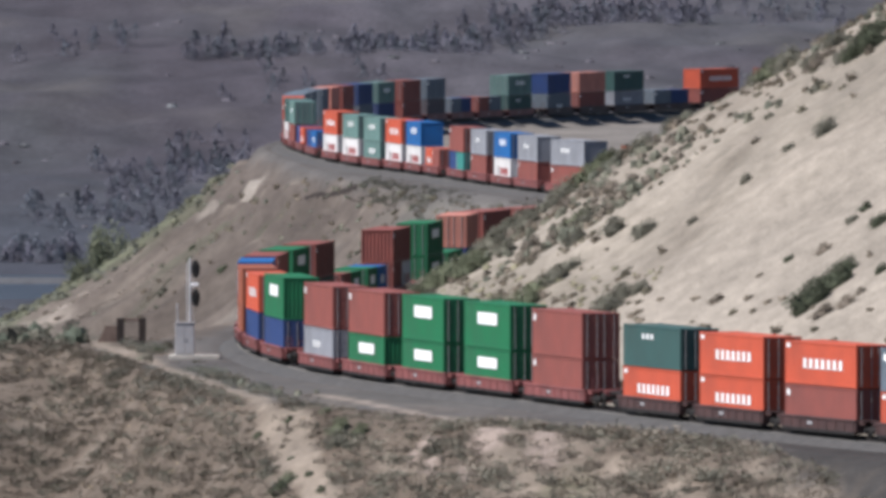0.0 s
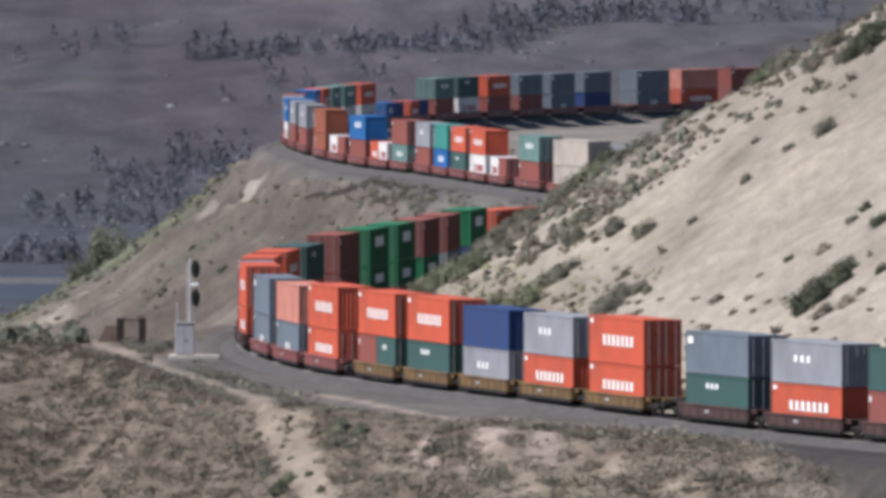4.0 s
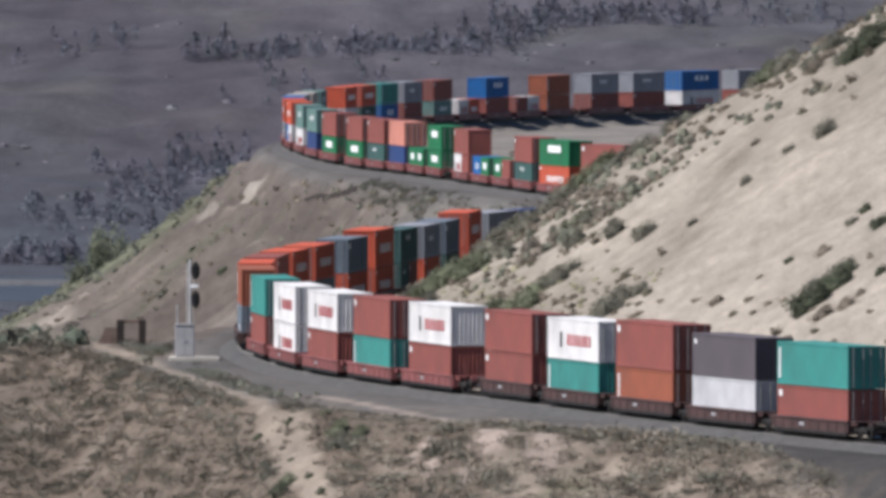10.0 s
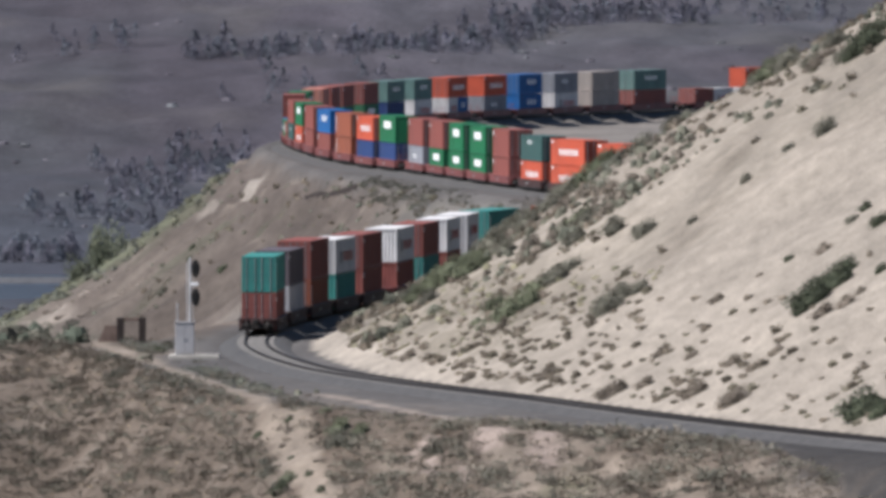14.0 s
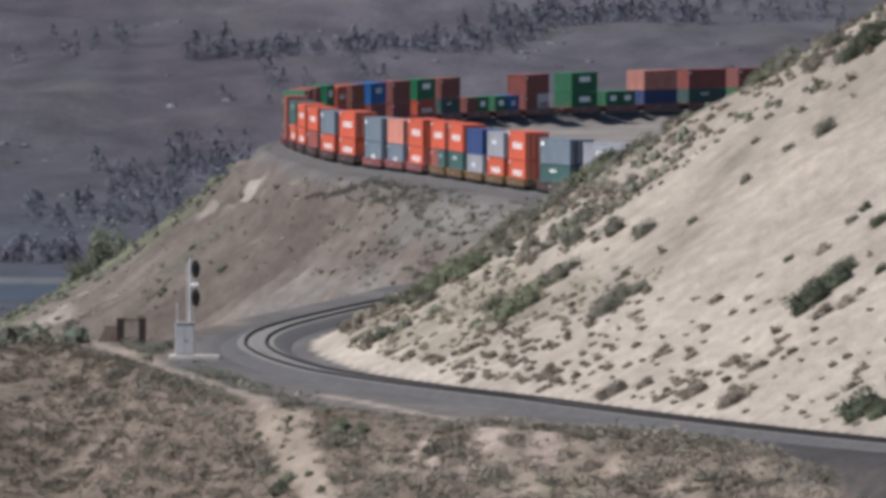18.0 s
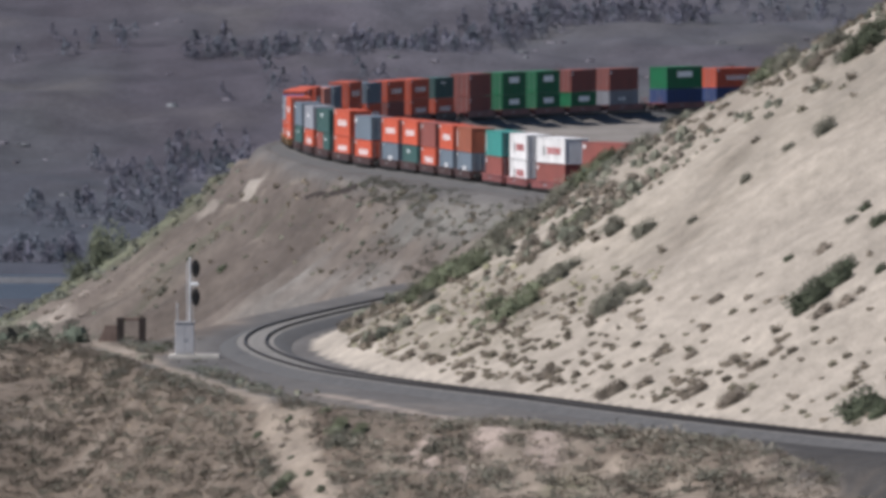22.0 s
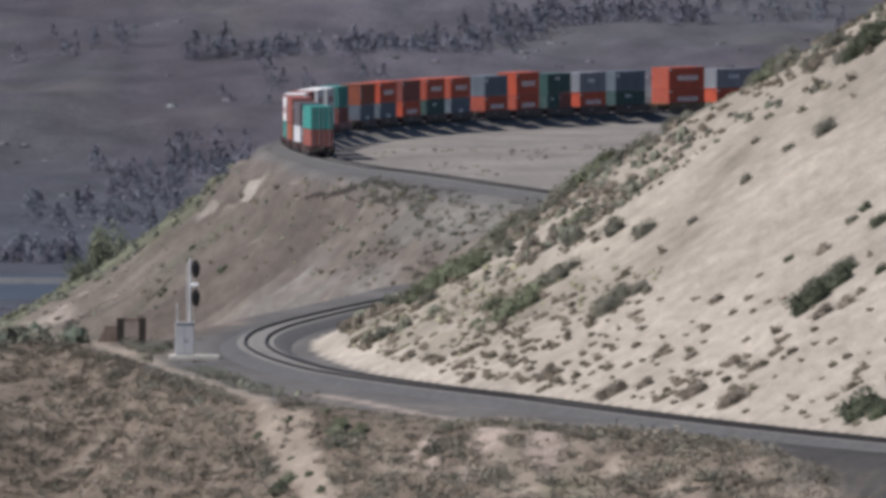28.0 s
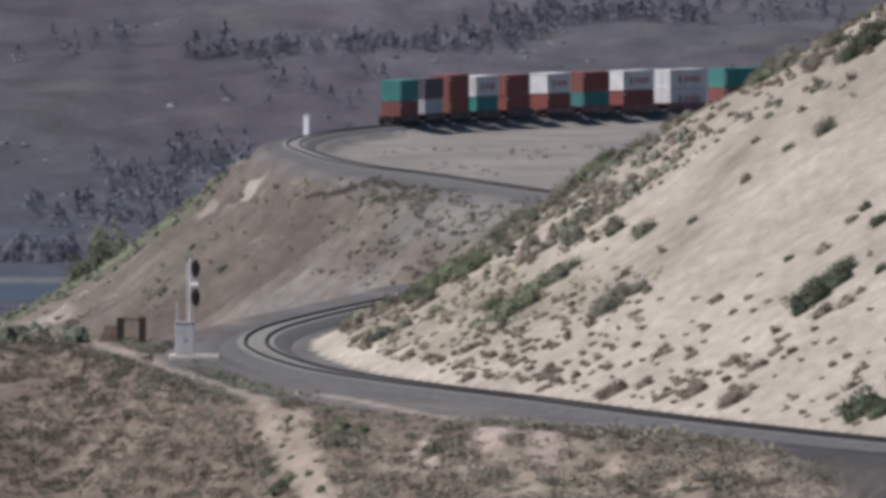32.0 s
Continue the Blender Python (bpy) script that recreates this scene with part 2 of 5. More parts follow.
CAR_SKIN = {"r": material("faded_red_car_paint", (0.18, 0.057, 0.054), (0.102, 0.036, 0.0336), 0.6, 0, 2, 0.2),
            "d": material("dark_brown_car_paint", (0.058, 0.0295, 0.027), (0.03, 0.0165, 0.0155), 0.65, 0, 2, 0.2),
            "y": material("yellow_car_paint", (0.132, 0.078, 0.03), (0.066, 0.039, 0.021), 0.6, 0, 2, 0.2)}


# ---- mesh helpers ----
def part(name, bm, mat, parent=None, label=""):
    me = bpy.data.meshes.new(name)
    bm.to_mesh(me)
    bm.free()
    me.materials.append(mat)
    ob = new(name, me)
    if parent is not None:
        ob.parent = parent
    if label:
        tagged(ob, label)
    return ob


def share(name, me, parent=None, m=None, label=""):
    ob = new(name, me)
    if parent is not None:
        ob.parent = parent
    if m is not None:
        ob.matrix_basis = m
    if label:
        tagged(ob, label)
    return ob


def box(bm, x0, x1, y0, y1, z0, z1, bevel=0.0):
    v = [bm.verts.new(p) for p in ((x0, y0, z0), (x1, y0, z0), (x1, y1, z0), (x0, y1, z0), (x0, y0, z1), (x1, y0, z1), (x1, y1, z1), (x0, y1, z1))]
    fs = [bm.faces.new([v[i] for i in f]) for f in ((3, 2, 1, 0), (4, 5, 6, 7), (0, 1, 5, 4), (1, 2, 6, 5), (2, 3, 7, 6), (3, 0, 4, 7))]
    if bevel:
        es = list({e for f in fs for e in f.edges})
        bmesh.ops.bevel(bm, geom=es, offset=bevel, segments=1, affect="EDGES")
    return bm


def tube(bm, p, q, r, seg=10, r2=None):
    p, q = Vector(p), Vector(q)
    m = Matrix.Translation((p + q) / 2) @ (q - p).to_track_quat("Z", "Y").to_matrix().to_4x4()
    bmesh.ops.create_cone(bm, cap_ends=True, segments=seg, radius1=r, radius2=r if r2 is None else r2, depth=(q - p).length, matrix=m)
    return bm


def corrugated(bm, p0, p1, z0, z1, out, pitch, depth):
    """A wall of trapezoid corrugations from p0 to p1; out is the outward normal in plan."""
    p0, p1, out = Vector(p0), Vector(p1), Vector(out)
    length = (p1 - p0).length
    n = max(2, int(length / pitch))
    t = [0.0]
    prof = [0.0]
    for i in range(n):
        for f, o in ((0.15, 0), (0.35, 1), (0.65, 1), (0.85, 0)):
            t.append((i + f) / n)
            prof.append(o)
    t.append(1.0)
    prof.append(0.0)
    lo, hi = [], []
    for a, o in zip(t, prof):
        p = p0.lerp(p1, a) - out * (depth * o)
        lo.append(bm.verts.new((p.x, p.y, z0)))
        hi.append(bm.verts.new((p.x, p.y, z1)))
    for i in range(len(t) - 1):
        bm.faces.new((lo[i], lo[i + 1], hi[i + 1], hi[i]))


def grid_mesh(name, pts, faces, mat, soil=None, smooth=True):
    me = bpy.data.meshes.new(name)
    me.vertices.add(len(pts))
    me.vertices.foreach_set("co", np.ascontiguousarray(pts, np.float32).ravel())
    k = faces.shape[1]
    me.loops.add(faces.size)
    me.loops.foreach_set("vertex_index", np.ascontiguousarray(faces, np.int32).ravel())
    me.polygons.add(len(faces))
    me.polygons.foreach_set("loop_start", np.arange(0, faces.size, k, dtype=np.int32))
    me.polygons.foreach_set("use_smooth", np.full(len(faces), smooth))
    if soil is not None:
        a = me.attributes.new("soil", "FLOAT_COLOR", "POINT")
        a.data.foreach_set("color", np.concatenate([soil, np.ones((len(pts), 1))], 1).astype(np.float32).ravel())
    me.update(calc_edges=True)
    me.validate()
    me.materials.append(mat)
    return new(name, me)


# ---- ground ----
def spread(*runs):
    return np.unique(np.concatenate([np.arange(a, b, st) for a, b, st in runs]).round(3))


gx = spread((-6000, -1000, 400), (-1000, -300, 60), (-300, -100, 8), (-100, -60, 2), (-60, 60, 0.6), (60, 100, 2), (100, 300, 8), (300, 1000, 60), (1000, 6001, 400))
gy = spread((-3000, -200, 250), (-200, 560, 20), (560, 960, 8), (960, 1260, 1.0), (1260, 1400, 2.5), (1400, 1680, 5), (1680, 2080, 1.8), (2080, 2700, 10), (2700, 4960, 13), (4960, 9000, 200))
GX, GY = np.meshgrid(gx, gy)
gz, gd, gs = land(GX.ravel(), GY.ravel())


def soils(x, y, z, d, s):
    """Base colour of the ground: pale silt, brown slope, grey gravel, sage, far hillside tinted for haze."""
    silt = np.array((0.214, 0.187, 0.156))
    brown = np.array((0.0732, 0.06, 0.0516))
    gravel = np.array((0.071, 0.0658, 0.0624))
    sage = np.array((0.084, 0.0665, 0.0525))
    dust = np.array((0.147, 0.123, 0.102))
    grass = np.array((0.0648, 0.069, 0.0456))
    # far hillside: distance haze mixed into the base colours as purple-blue
    hazy_hill = np.array((0.05, 0.0445, 0.052))
    hazy_mead = np.array((0.047, 0.051, 0.0525))
    n1, n2, n3 = bumps(x, y, 18, 4, 61), bumps(x, y, 4, 3, 63), bumps(x, y, 1.2, 2, 65)

    def mix(c, k, w):
        return c * (1 - w[:, None]) + k * w[:, None]
    c = np.tile(brown, (len(x), 1))
    # the slope under the upper bend: paler ribs and ledge, grass towards the valley
    c = mix(c, dust, np.clip(0.4 * n2 + 0.4 * n1 - 0.02, 0, 0.45))
    ribs = bumps(s, d * 0.2, 6, 2, 67)
    c = mix(c, dust, np.clip(ribs * 0.8, 0, 0.4) * rise(8, 20, -d))
    scree = np.array((0.057, 0.0468, 0.0402))
    c = mix(c, scree, (d < 0) * rise(7, 12, -d) * np.clip(0.9 * bumps(s * 0.7, d, 16, 2, 75) + 0.2, 0, 0.8))
    ledge = rise(0.45, 0.75, bumps(s * 0.25, d * 1.2, 3.0, 2, 77)) * (d < -6.5) * (1 - rise(13, 18, -d))
    c = mix(c, dust * 1.05, ledge * 0.7)
    scar = 1 - rise(0.75, 1.1, np.hypot((x + 21.2) / 1.4, (y - 1893) / 9) + 0.35 * n3) + 0.5 * (1 - rise(0.7, 1.1, np.hypot((x + 26.4) / 1.7, (y - 1912) / 6) + 0.35 * n3))
    c = mix(c, np.array((0.204, 0.18, 0.156)), np.clip(scar, 0, 1) * 0.9)
    band = rise(6.2, 7, -d) * (1 - rise(10, 14, -d + 2 * n2)) * (1 - rise(795, 835, s)) * rise(735, 750, s)
    c = mix(c, np.array((0.099, 0.096, 0.087)), band * np.clip(0.65 + 0.5 * n3, 0, 0.9))
    c = mix(c, dust * 0.9, (d < 0) * rise(905, 935, s) * rise(12, 20, -d) * np.clip(0.1 + 0.9 * ribs, 0, 0.6) * (1 - rise(24, 29, -d + 3 * n2)))
    shale = np.array((0.105, 0.0978, 0.09))
    c = mix(c, shale, (d < 0) * rise(740, 770, s) * (1 - rise(825, 850, s)) * rise(13, 19, -d + 3 * n2) * np.clip(0.55 + 0.6 * n2, 0, 0.8))
    # darker and paler streaks down the slope, from a noise of their own
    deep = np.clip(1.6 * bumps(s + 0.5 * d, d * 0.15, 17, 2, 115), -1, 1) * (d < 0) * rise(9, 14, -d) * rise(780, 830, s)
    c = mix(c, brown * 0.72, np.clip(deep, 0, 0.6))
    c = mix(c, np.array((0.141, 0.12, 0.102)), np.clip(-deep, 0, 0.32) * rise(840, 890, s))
    c = mix(c, grass * 0.85, (d < 0) * rise(880, 905, s) * rise(9, 13, -d) * np.clip(1.1 * bumps(s, d * 0.6, 7, 3, 119) - 0.15, 0, 0.6))
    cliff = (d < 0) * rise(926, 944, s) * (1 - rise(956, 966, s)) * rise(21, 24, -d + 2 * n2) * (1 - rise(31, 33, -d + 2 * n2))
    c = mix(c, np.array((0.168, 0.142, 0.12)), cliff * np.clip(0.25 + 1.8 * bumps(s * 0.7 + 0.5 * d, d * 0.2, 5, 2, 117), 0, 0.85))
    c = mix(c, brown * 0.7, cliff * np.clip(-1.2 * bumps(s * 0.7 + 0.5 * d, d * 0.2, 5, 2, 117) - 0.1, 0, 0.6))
    fan = (d < 0) * rise(954, 964, s + 3 * n2) * (1 - rise(984, 996, s + 3 * n2)) * rise(26, 27.5, -d + n2) * (1 - rise(31, 33, -d + 2 * n2))
    c = mix(c, np.array((0.192, 0.165, 0.141)), fan * np.clip(0.7 + 0.5 * n3, 0, 0.9))
    c = mix(c, grass, (d < 0) * rise(1000, 1022, s + 5 * n2) * rise(7, 12, -d + 2 * n2) * 0.85)
    c = mix(c, grass, (d < 0) * rise(30, 36, -d + 4 * n2) * 0.85)
    # the shelf and the knolls
    front = edge_y(x) - y
    shelf = (d < 0) * (1 - rise(1214, 1242, y + 0.3 * (x + 24))) * (1 - rise(300, 420, s))
    c = mix(c, sage, shelf)
    c = mix(c, np.array((0.069, 0.0528, 0.0408)), shelf * np.clip(0.9 * bumps(x, y * 0.6, 7, 2, 105), 0, 0.7))
    c = mix(c, dust, shelf * np.clip(1.2 * bumps(x, y * 0.7, 3.5, 2, 107) - 0.25, 0, 0.8))
    c = mix(c, dust, shelf * np.clip(0.45 * n2 + 0.4 * n1 + 0.4 * n3 - 0.05, 0, 0.7))
    c = mix(c, gravel * 0.4, shelf * (1 - ballast_toe(x, front + 1.5 * n2)) * np.clip(0.9 + 0.4 * n3, 0, 1))
    back = shelf * (1 - rise(-3, 0, front))
    c = mix(c, gravel * 1.1, back * np.clip(0.75 - 0.6 * n2 - 0.6 * rise(5, 8, -d) * rise(160, 185, s), 0, 1))
    mid = np.interp(x, (-25.5, -21.8, -19, -14.1, -10.1, -8.5), (1212, 1181, 1156, 1105, 1067, 1052))
    trail = (1 - rise(5, 9, np.abs(y - mid + 4 * n2))) * (1 - rise(-11.5, -10.0, x)) * rise(-26, -24.5, x)
    wash = wash_at(x, y, 0.3 * n2 + 0.25 * n3)
    bank = bank_at(x, y, front + 4 * n3)
    c = mix(c, np.array((0.168, 0.139, 0.112)), np.clip(trail + wash + 0.8 * bank, 0, 0.95) * shelf)
    # the bluff
    bl = (d > 3.6) * (1 - rise(330, 460, s))
    c = mix(c, silt, bl)
    c = mix(c, dust * 0.85, bl * rise(150, 185, s + 8 * n1) * rise(17, 23, d) * np.clip(0.35 + 0.8 * bumps(s * 0.5, d, 6, 3, 131), 0, 0.75))
    vein = np.abs(s - np.interp(d, (8, 16, 21, 27, 40), (106, 113, 121, 141, 175)) + 4 * n1)
    c = mix(c, dust * 0.85, bl * (1 - rise(3, 9, vein)) * rise(14, 18, d) * np.clip(0.4 + 0.5 * n2, 0, 0.65))
    c = mix(c, silt * 0.8, bl * rise(20, 25, x + 2 * n1) * (1 - rise(45, 60, d)) * 0.8)
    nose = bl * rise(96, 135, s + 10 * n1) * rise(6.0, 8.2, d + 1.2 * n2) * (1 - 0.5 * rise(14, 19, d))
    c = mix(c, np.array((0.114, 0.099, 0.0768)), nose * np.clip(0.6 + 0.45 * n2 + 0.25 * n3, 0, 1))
    c = mix(c, dust * 0.95, bl * np.clip(0.4 * bumps(s * 0.6, d * 0.5, 8, 3, 69) + 0.35 * rise(120, 230, s) - 0.05 + 0.3 * n3, 0, 0.6) * rise(3, 9, d) * 0.7)
    # spur's hidden back, darkened to cut light bounced onto the train
    c = mix(c, np.array((0.048, 0.0456, 0.033)), bl * rise(222, 242, s) * rise(4.2, 5.5, d) * 0.92)
    upper = (d > 2.2) * rise(640, 760, s)
    c = mix(c, np.array((0.126, 0.1128, 0.1008)), upper)
    bench = (d < 2.8) * (1 - rise(5.2, 7.2, -d - 1.6 * rise(40, 120, s) + 3.4 * rise(160, 190, s) * (1 - rise(240, 300, s)) + 3.0 * rise(900, 960, s) + 0.8 * n2)) + (np.abs(d) < 2.8) + (d > 0) * (d < 4.0)
    c = mix(c, gravel * (1 - 0.52 * rise(8, 22, x) * (s < 300))[:, None], np.clip(bench, 0, 1) * (1 - 0.45 * upper))
    c = mix(c, gravel * 0.5, shelf * rise(18.5, 21.5, x + n2) * (s < 60) * (1 - rise(11, 14, -d + n2)) * np.clip(0.75 + 0.3 * n3, 0, 0.9))
    c = mix(c, np.array((0.1, 0.093, 0.063)), shelf * (1 - rise(0.5, 1.2, np.hypot((x - 7.4) / 2.0, (y - 1006) / 9) + 0.4 * n2)) * 0.7)
    c = mix(c, np.array((0.18, 0.15, 0.128)), (1 - rise(0.35, 0.9, np.abs(lip_at(s, d) + 0.4 * n2))) * 0.85)
    c = mix(c, np.array((0.21, 0.168, 0.145)), shelf * bare_at(x, y) * 0.8)
    # far ground in the haze-tinted colours
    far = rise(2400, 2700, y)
    c = mix(c, hazy_hill, far)
    c = mix(c, hazy_hill * 0.72, far * rise(20, 60, -x) * 0.7)
    c = mix(c, hazy_mead, far * np.clip(0.7 * bumps(x, y * 0.4, 45, 3, 71) + 0.2, 0, 0.8))
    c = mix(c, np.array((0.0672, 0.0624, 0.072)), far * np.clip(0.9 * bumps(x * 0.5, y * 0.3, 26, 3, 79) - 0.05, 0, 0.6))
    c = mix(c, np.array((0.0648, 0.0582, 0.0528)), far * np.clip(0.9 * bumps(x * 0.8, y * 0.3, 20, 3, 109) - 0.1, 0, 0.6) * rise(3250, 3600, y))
    c = mix(c, hazy_hill * 0.72, far * np.clip(0.9 * bumps(x, y * 0.4, 13, 3, 73), 0, 0.6))
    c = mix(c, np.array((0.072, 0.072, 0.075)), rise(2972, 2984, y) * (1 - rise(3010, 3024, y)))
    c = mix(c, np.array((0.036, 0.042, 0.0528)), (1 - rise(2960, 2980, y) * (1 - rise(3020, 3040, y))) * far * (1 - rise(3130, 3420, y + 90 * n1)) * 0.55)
    return c


nx_, ny_ = len(gx), len(gy)
idx = np.arange(nx_ * ny_).reshape(ny_, nx_)
quads = np.stack([idx[:-1, :-1], idx[:-1, 1:], idx[1:, 1:], idx[1:, :-1]], -1).reshape(-1, 4)
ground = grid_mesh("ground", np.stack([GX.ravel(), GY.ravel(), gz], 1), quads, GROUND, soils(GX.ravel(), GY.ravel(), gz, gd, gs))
tagged(ground, "dry silt bluff, sagebrush shelf and brown valley slopes", "ground", kind="structure")


# ---- track ----
def strip(profile, s_list, shift=0.0):
    """Points and faces of a profile (across, up) swept along the line."""
    rows = []
    for s in s_list:
        x, y, h, lv = on_line(s)
        rows.append([(x + (a + shift) * math.cos(h), y - (a + shift) * math.sin(h), lv + z) for a, z in profile])
    n = len(profile)
    f = [(i * n + j, i * n + j + 1, (i + 1) * n + j + 1, (i + 1) * n + j) for i in range(len(rows) - 1) for j in range(n - 1)]
    return np.array(rows).reshape(-1, 3), np.array(f)


sweep = list(np.arange(-690, -60, 20)) + list(np.arange(-60, 1400, 3)) + list(np.arange(1400, 3250, 25))
track = tagged(new("railway_track"), "single curving railway track on grey ballast", "railway track", kind="structure")
pts, fcs = strip(((-2.9, -0.85), (-1.75, -0.2), (1.75, -0.2), (2.9, -0.85)), sweep)
bed = grid_mesh("ballast_bed", pts, fcs, BALLAST)
bed.parent = track
RAIL_PROFILE = ((-0.09, -0.18), (-0.09, -0.155), (-0.02, -0.13), (-0.02, -0.05), (-0.045, -0.04), (-0.045, 0), (0.045, 0), (0.045, -0.04), (0.02, -0.05), (0.02, -0.13), (0.09, -0.155), (0.09, -0.18))
for side in (-0.7535, 0.7535):
    pts, fcs = strip(RAIL_PROFILE, sweep, side)
    r = grid_mesh("rail", pts, fcs, RAIL, smooth=False)
    r.parent = track


# ---- the train ----
# units from the last one forward: upper / lower load, "20" pairs joined with +, h = high load, - = none
LOADS = ("T/R D/w Rh/b W/T R/R W/R R/T W/R W/W T/R b/N O/N R/O O/E O/N N/O Oh/O E/R+E g/O N/E Oh/O g/O B/g Oh/E Oh/R+E "
         "Oh/O p/N N/N Oh/O N/O O/R O/O E/O Rh/R Gh/G Gh/G Rh/G Rh/g Gh/B O/B b/b U/R R/R G/O R/E -/G+R -/U+G R/W+R G/G -/G+G p/B R/E "
         "R/G R/G e/B e/W O/U+W O/g U/U g/W c/c e/R -/W+R O/W O/E T/U g/R R/e -/O+W U/R -/W+R b/b g/R g/R U/W g/R R/B+T -/O+R U/W O/W "
         "e/e e/W O/W -/B+U -/B+O e/R E/W O/R N/R N/N N/B N/N p/O R/R B/N e/B R/R N/D -/B+N -/N+R e/E B/N p/R E/g -/B+N O/R R/B B/R").split()
# wagons from the last one forward: where the first unit's load begins, distance from unit to unit, units, colour
CARS = ("0:16.2:5:d 86.4:18.2:5:r 182.8:16:5:d 267:16.5:5:d 354:16.1:5:y 438:16.8:3:r 491.5:16.1:5:d 577.5:18:5:r 672.5:16.8:5:r "
        "756:16:5:r 844:16.1:5:r 929:18.3:3:r 988:18:1:r 1009.5:18:1:r 1028:18.6:4:r 1106:16:5:r 1189.5:16:5:r 1276:18.3:5:r "
        "1371:16.4:6:r 1473:16.5:3:r 1521:16.8:5:r 1611.5:16.3:5:r 1694:16.1:5:r 1779:16.2:5:d 1865:16.2:2:r").split()
SPEED, GAIN, TAIL_AT = 52.7, 0.0175, 27.70
offsets, car_of = [], []
for text in CARS:
    start, pitch, units, colour = text.split(":")
    for i in range(int(units)):
        offsets.append(float(start) + i * float(pitch))
        car_of.append((colour, float(pitch), i == 0, i == int(units) - 1))


def tail_s(t):
    return TAIL_AT + SPEED * (t - 10.5) + GAIN * (t - 10.5) ** 2


LEN40, LEN20, WIDE = 12.19, 6.06, 2.44


def comb(bm, rects, length, high):
    """One painted word: upright strokes that stand on a thin line."""
    v0, v1 = rects[0][2] * high, rects[0][3] * high
    v2 = v0 + 0.07 * (v1 - v0)
    us = [u * length for r in rects for u in r[:2]]
    low = [bm.verts.new((0, u, v0)) for u in us]
    mid = [bm.verts.new((0, u, v2)) for u in us]
    for i in range(len(us) - 1):
        bm.faces.new((low[i + 1], low[i], mid[i], mid[i + 1]))
        if i % 2 == 0:
            top = [bm.verts.new((0, u, v1)) for u in us[i:i + 2]]
            bm.faces.new((mid[i + 1], mid[i], top[0], top[1]))


def container_meshes(length, high, key, mark):
    """Meshes of one container, its base centre at the origin, doors towards -y."""
    hl, hw = length / 2, WIDE / 2
    skin = SKIN[key]
    made = {}

    def keep(name, bm, mat):
        me = bpy.data.meshes.new(name)
        if "lettering" not in name:
            bmesh.ops.recalc_face_normals(bm, faces=bm.faces[:])
        bm.to_mesh(me)
        bm.free()
        me.materials.append(mat)
        made[name] = me
    bm = bmesh.new()
    corrugated(bm, (-hw + 0.02, -hl + 0.1, 0), (-hw + 0.02, hl - 0.1, 0), 0.16, high - 0.12, (-1, 0, 0), 0.28, 0.036)
    corrugated(bm, (hw - 0.02, hl - 0.1, 0), (hw - 0.02, -hl + 0.1, 0), 0.16, high - 0.12, (1, 0, 0), 0.28, 0.036)
    corrugated(bm, (-hw + 0.1, hl - 0.03, 0), (hw - 0.1, hl - 0.03, 0), 0.16, high - 0.12, (0, 1, 0), 0.28, 0.045)
    keep("corrugated_wall", bm, skin)
    bm = bmesh.new()
    for sx in (-1, 1):
        x0, x1 = sorted((sx * hw, sx * (hw - 0.07)))
        box(bm, x0, x1, -hl + 0.16, hl - 0.16, 0.03, 0.17)
        box(bm, x0, x1, -hl + 0.16, hl - 0.16, high - 0.13, high - 0.02)
        for sy in (-1, 1):
            y0, y1 = sorted((sy * hl, sy * (hl - 0.14)))
            xa, xb = sorted((sx * (hw - 0.002), sx * (hw - 0.12)))
            box(bm, xa, xb, y0, y1, 0.118, high - 0.118)
    for sy in (-1, 1):
        y0, y1 = sorted((sy * (hl - 0.004), sy * (hl - 0.1)))
        box(bm, -hw + 0.18, hw - 0.18, y0, y1, 0.03, 0.17)
        box(bm, -hw + 0.18, hw - 0.18, y0, y1, high - 0.14, high - 0.02)
    box(bm, -hw + 0.07, hw - 0.07, -hl + 0.1, hl - 0.1, 0.1, 0.15)
    keep("frame", bm, skin)
    bm = bmesh.new()
    n = int(length / 0.6)
    rows = []
    for i in range(n):
        for f, o in ((0.08, 0), (0.25, 1), (0.75, 1), (0.92, 0)):
            y = -hl + 0.12 + (length - 0.24) * (i + f) / n
            rows.append([bm.verts.new((x, y, high - 0.05 + 0.03 * o)) for x in (-hw + 0.06, hw - 0.06)])
    for p, q in zip(rows, rows[1:]):
        bm.faces.new((p[0], p[1], q[1], q[0]))
    keep("roof", bm, skin)
    bm = bmesh.new()
    box(bm, 0.006, hw - 0.125, -hl + 0.015, -hl + 0.06, 0.175, high - 0.145)
    for i in range(4):
        z = 0.3 + i * (high - 0.6) / 4
        box(bm, 0.08, hw - 0.2, -hl + 0.002, -hl + 0.016, z, z + (high - 0.6) / 4 - 0.12)
    keep("door", bm, skin)
    bm = bmesh.new()
    tube(bm, (0, -hl - 0.012, 0.1), (0, -hl - 0.012, high - 0.1), 0.026, 6)
    for z in (0.2, 0.9, 1.5, high - 0.25):
        box(bm, -0.05, 0.05, -hl - 0.03, -hl + 0.0, z, z + 0.07)
    keep("lock_rod", bm, ROD)
    bm = bmesh.new()
    box(bm, -0.09, 0.09, -0.082, 0.082, 0, 0.118, 0.012)
    keep("corner_casting", bm, skin)
    # markings: plain bars
    for name, mat, rects in mark:
        bm = bmesh.new()
        if len(rects) == 1:
            u0, u1, v0, v1 = rects[0]
            box(bm, -0.004, 0.004, u0 * length, u1 * length, v0 * high, v1 * high)
        else:
            comb(bm, rects, length, high)
        keep(name, bm, mat)
    return made


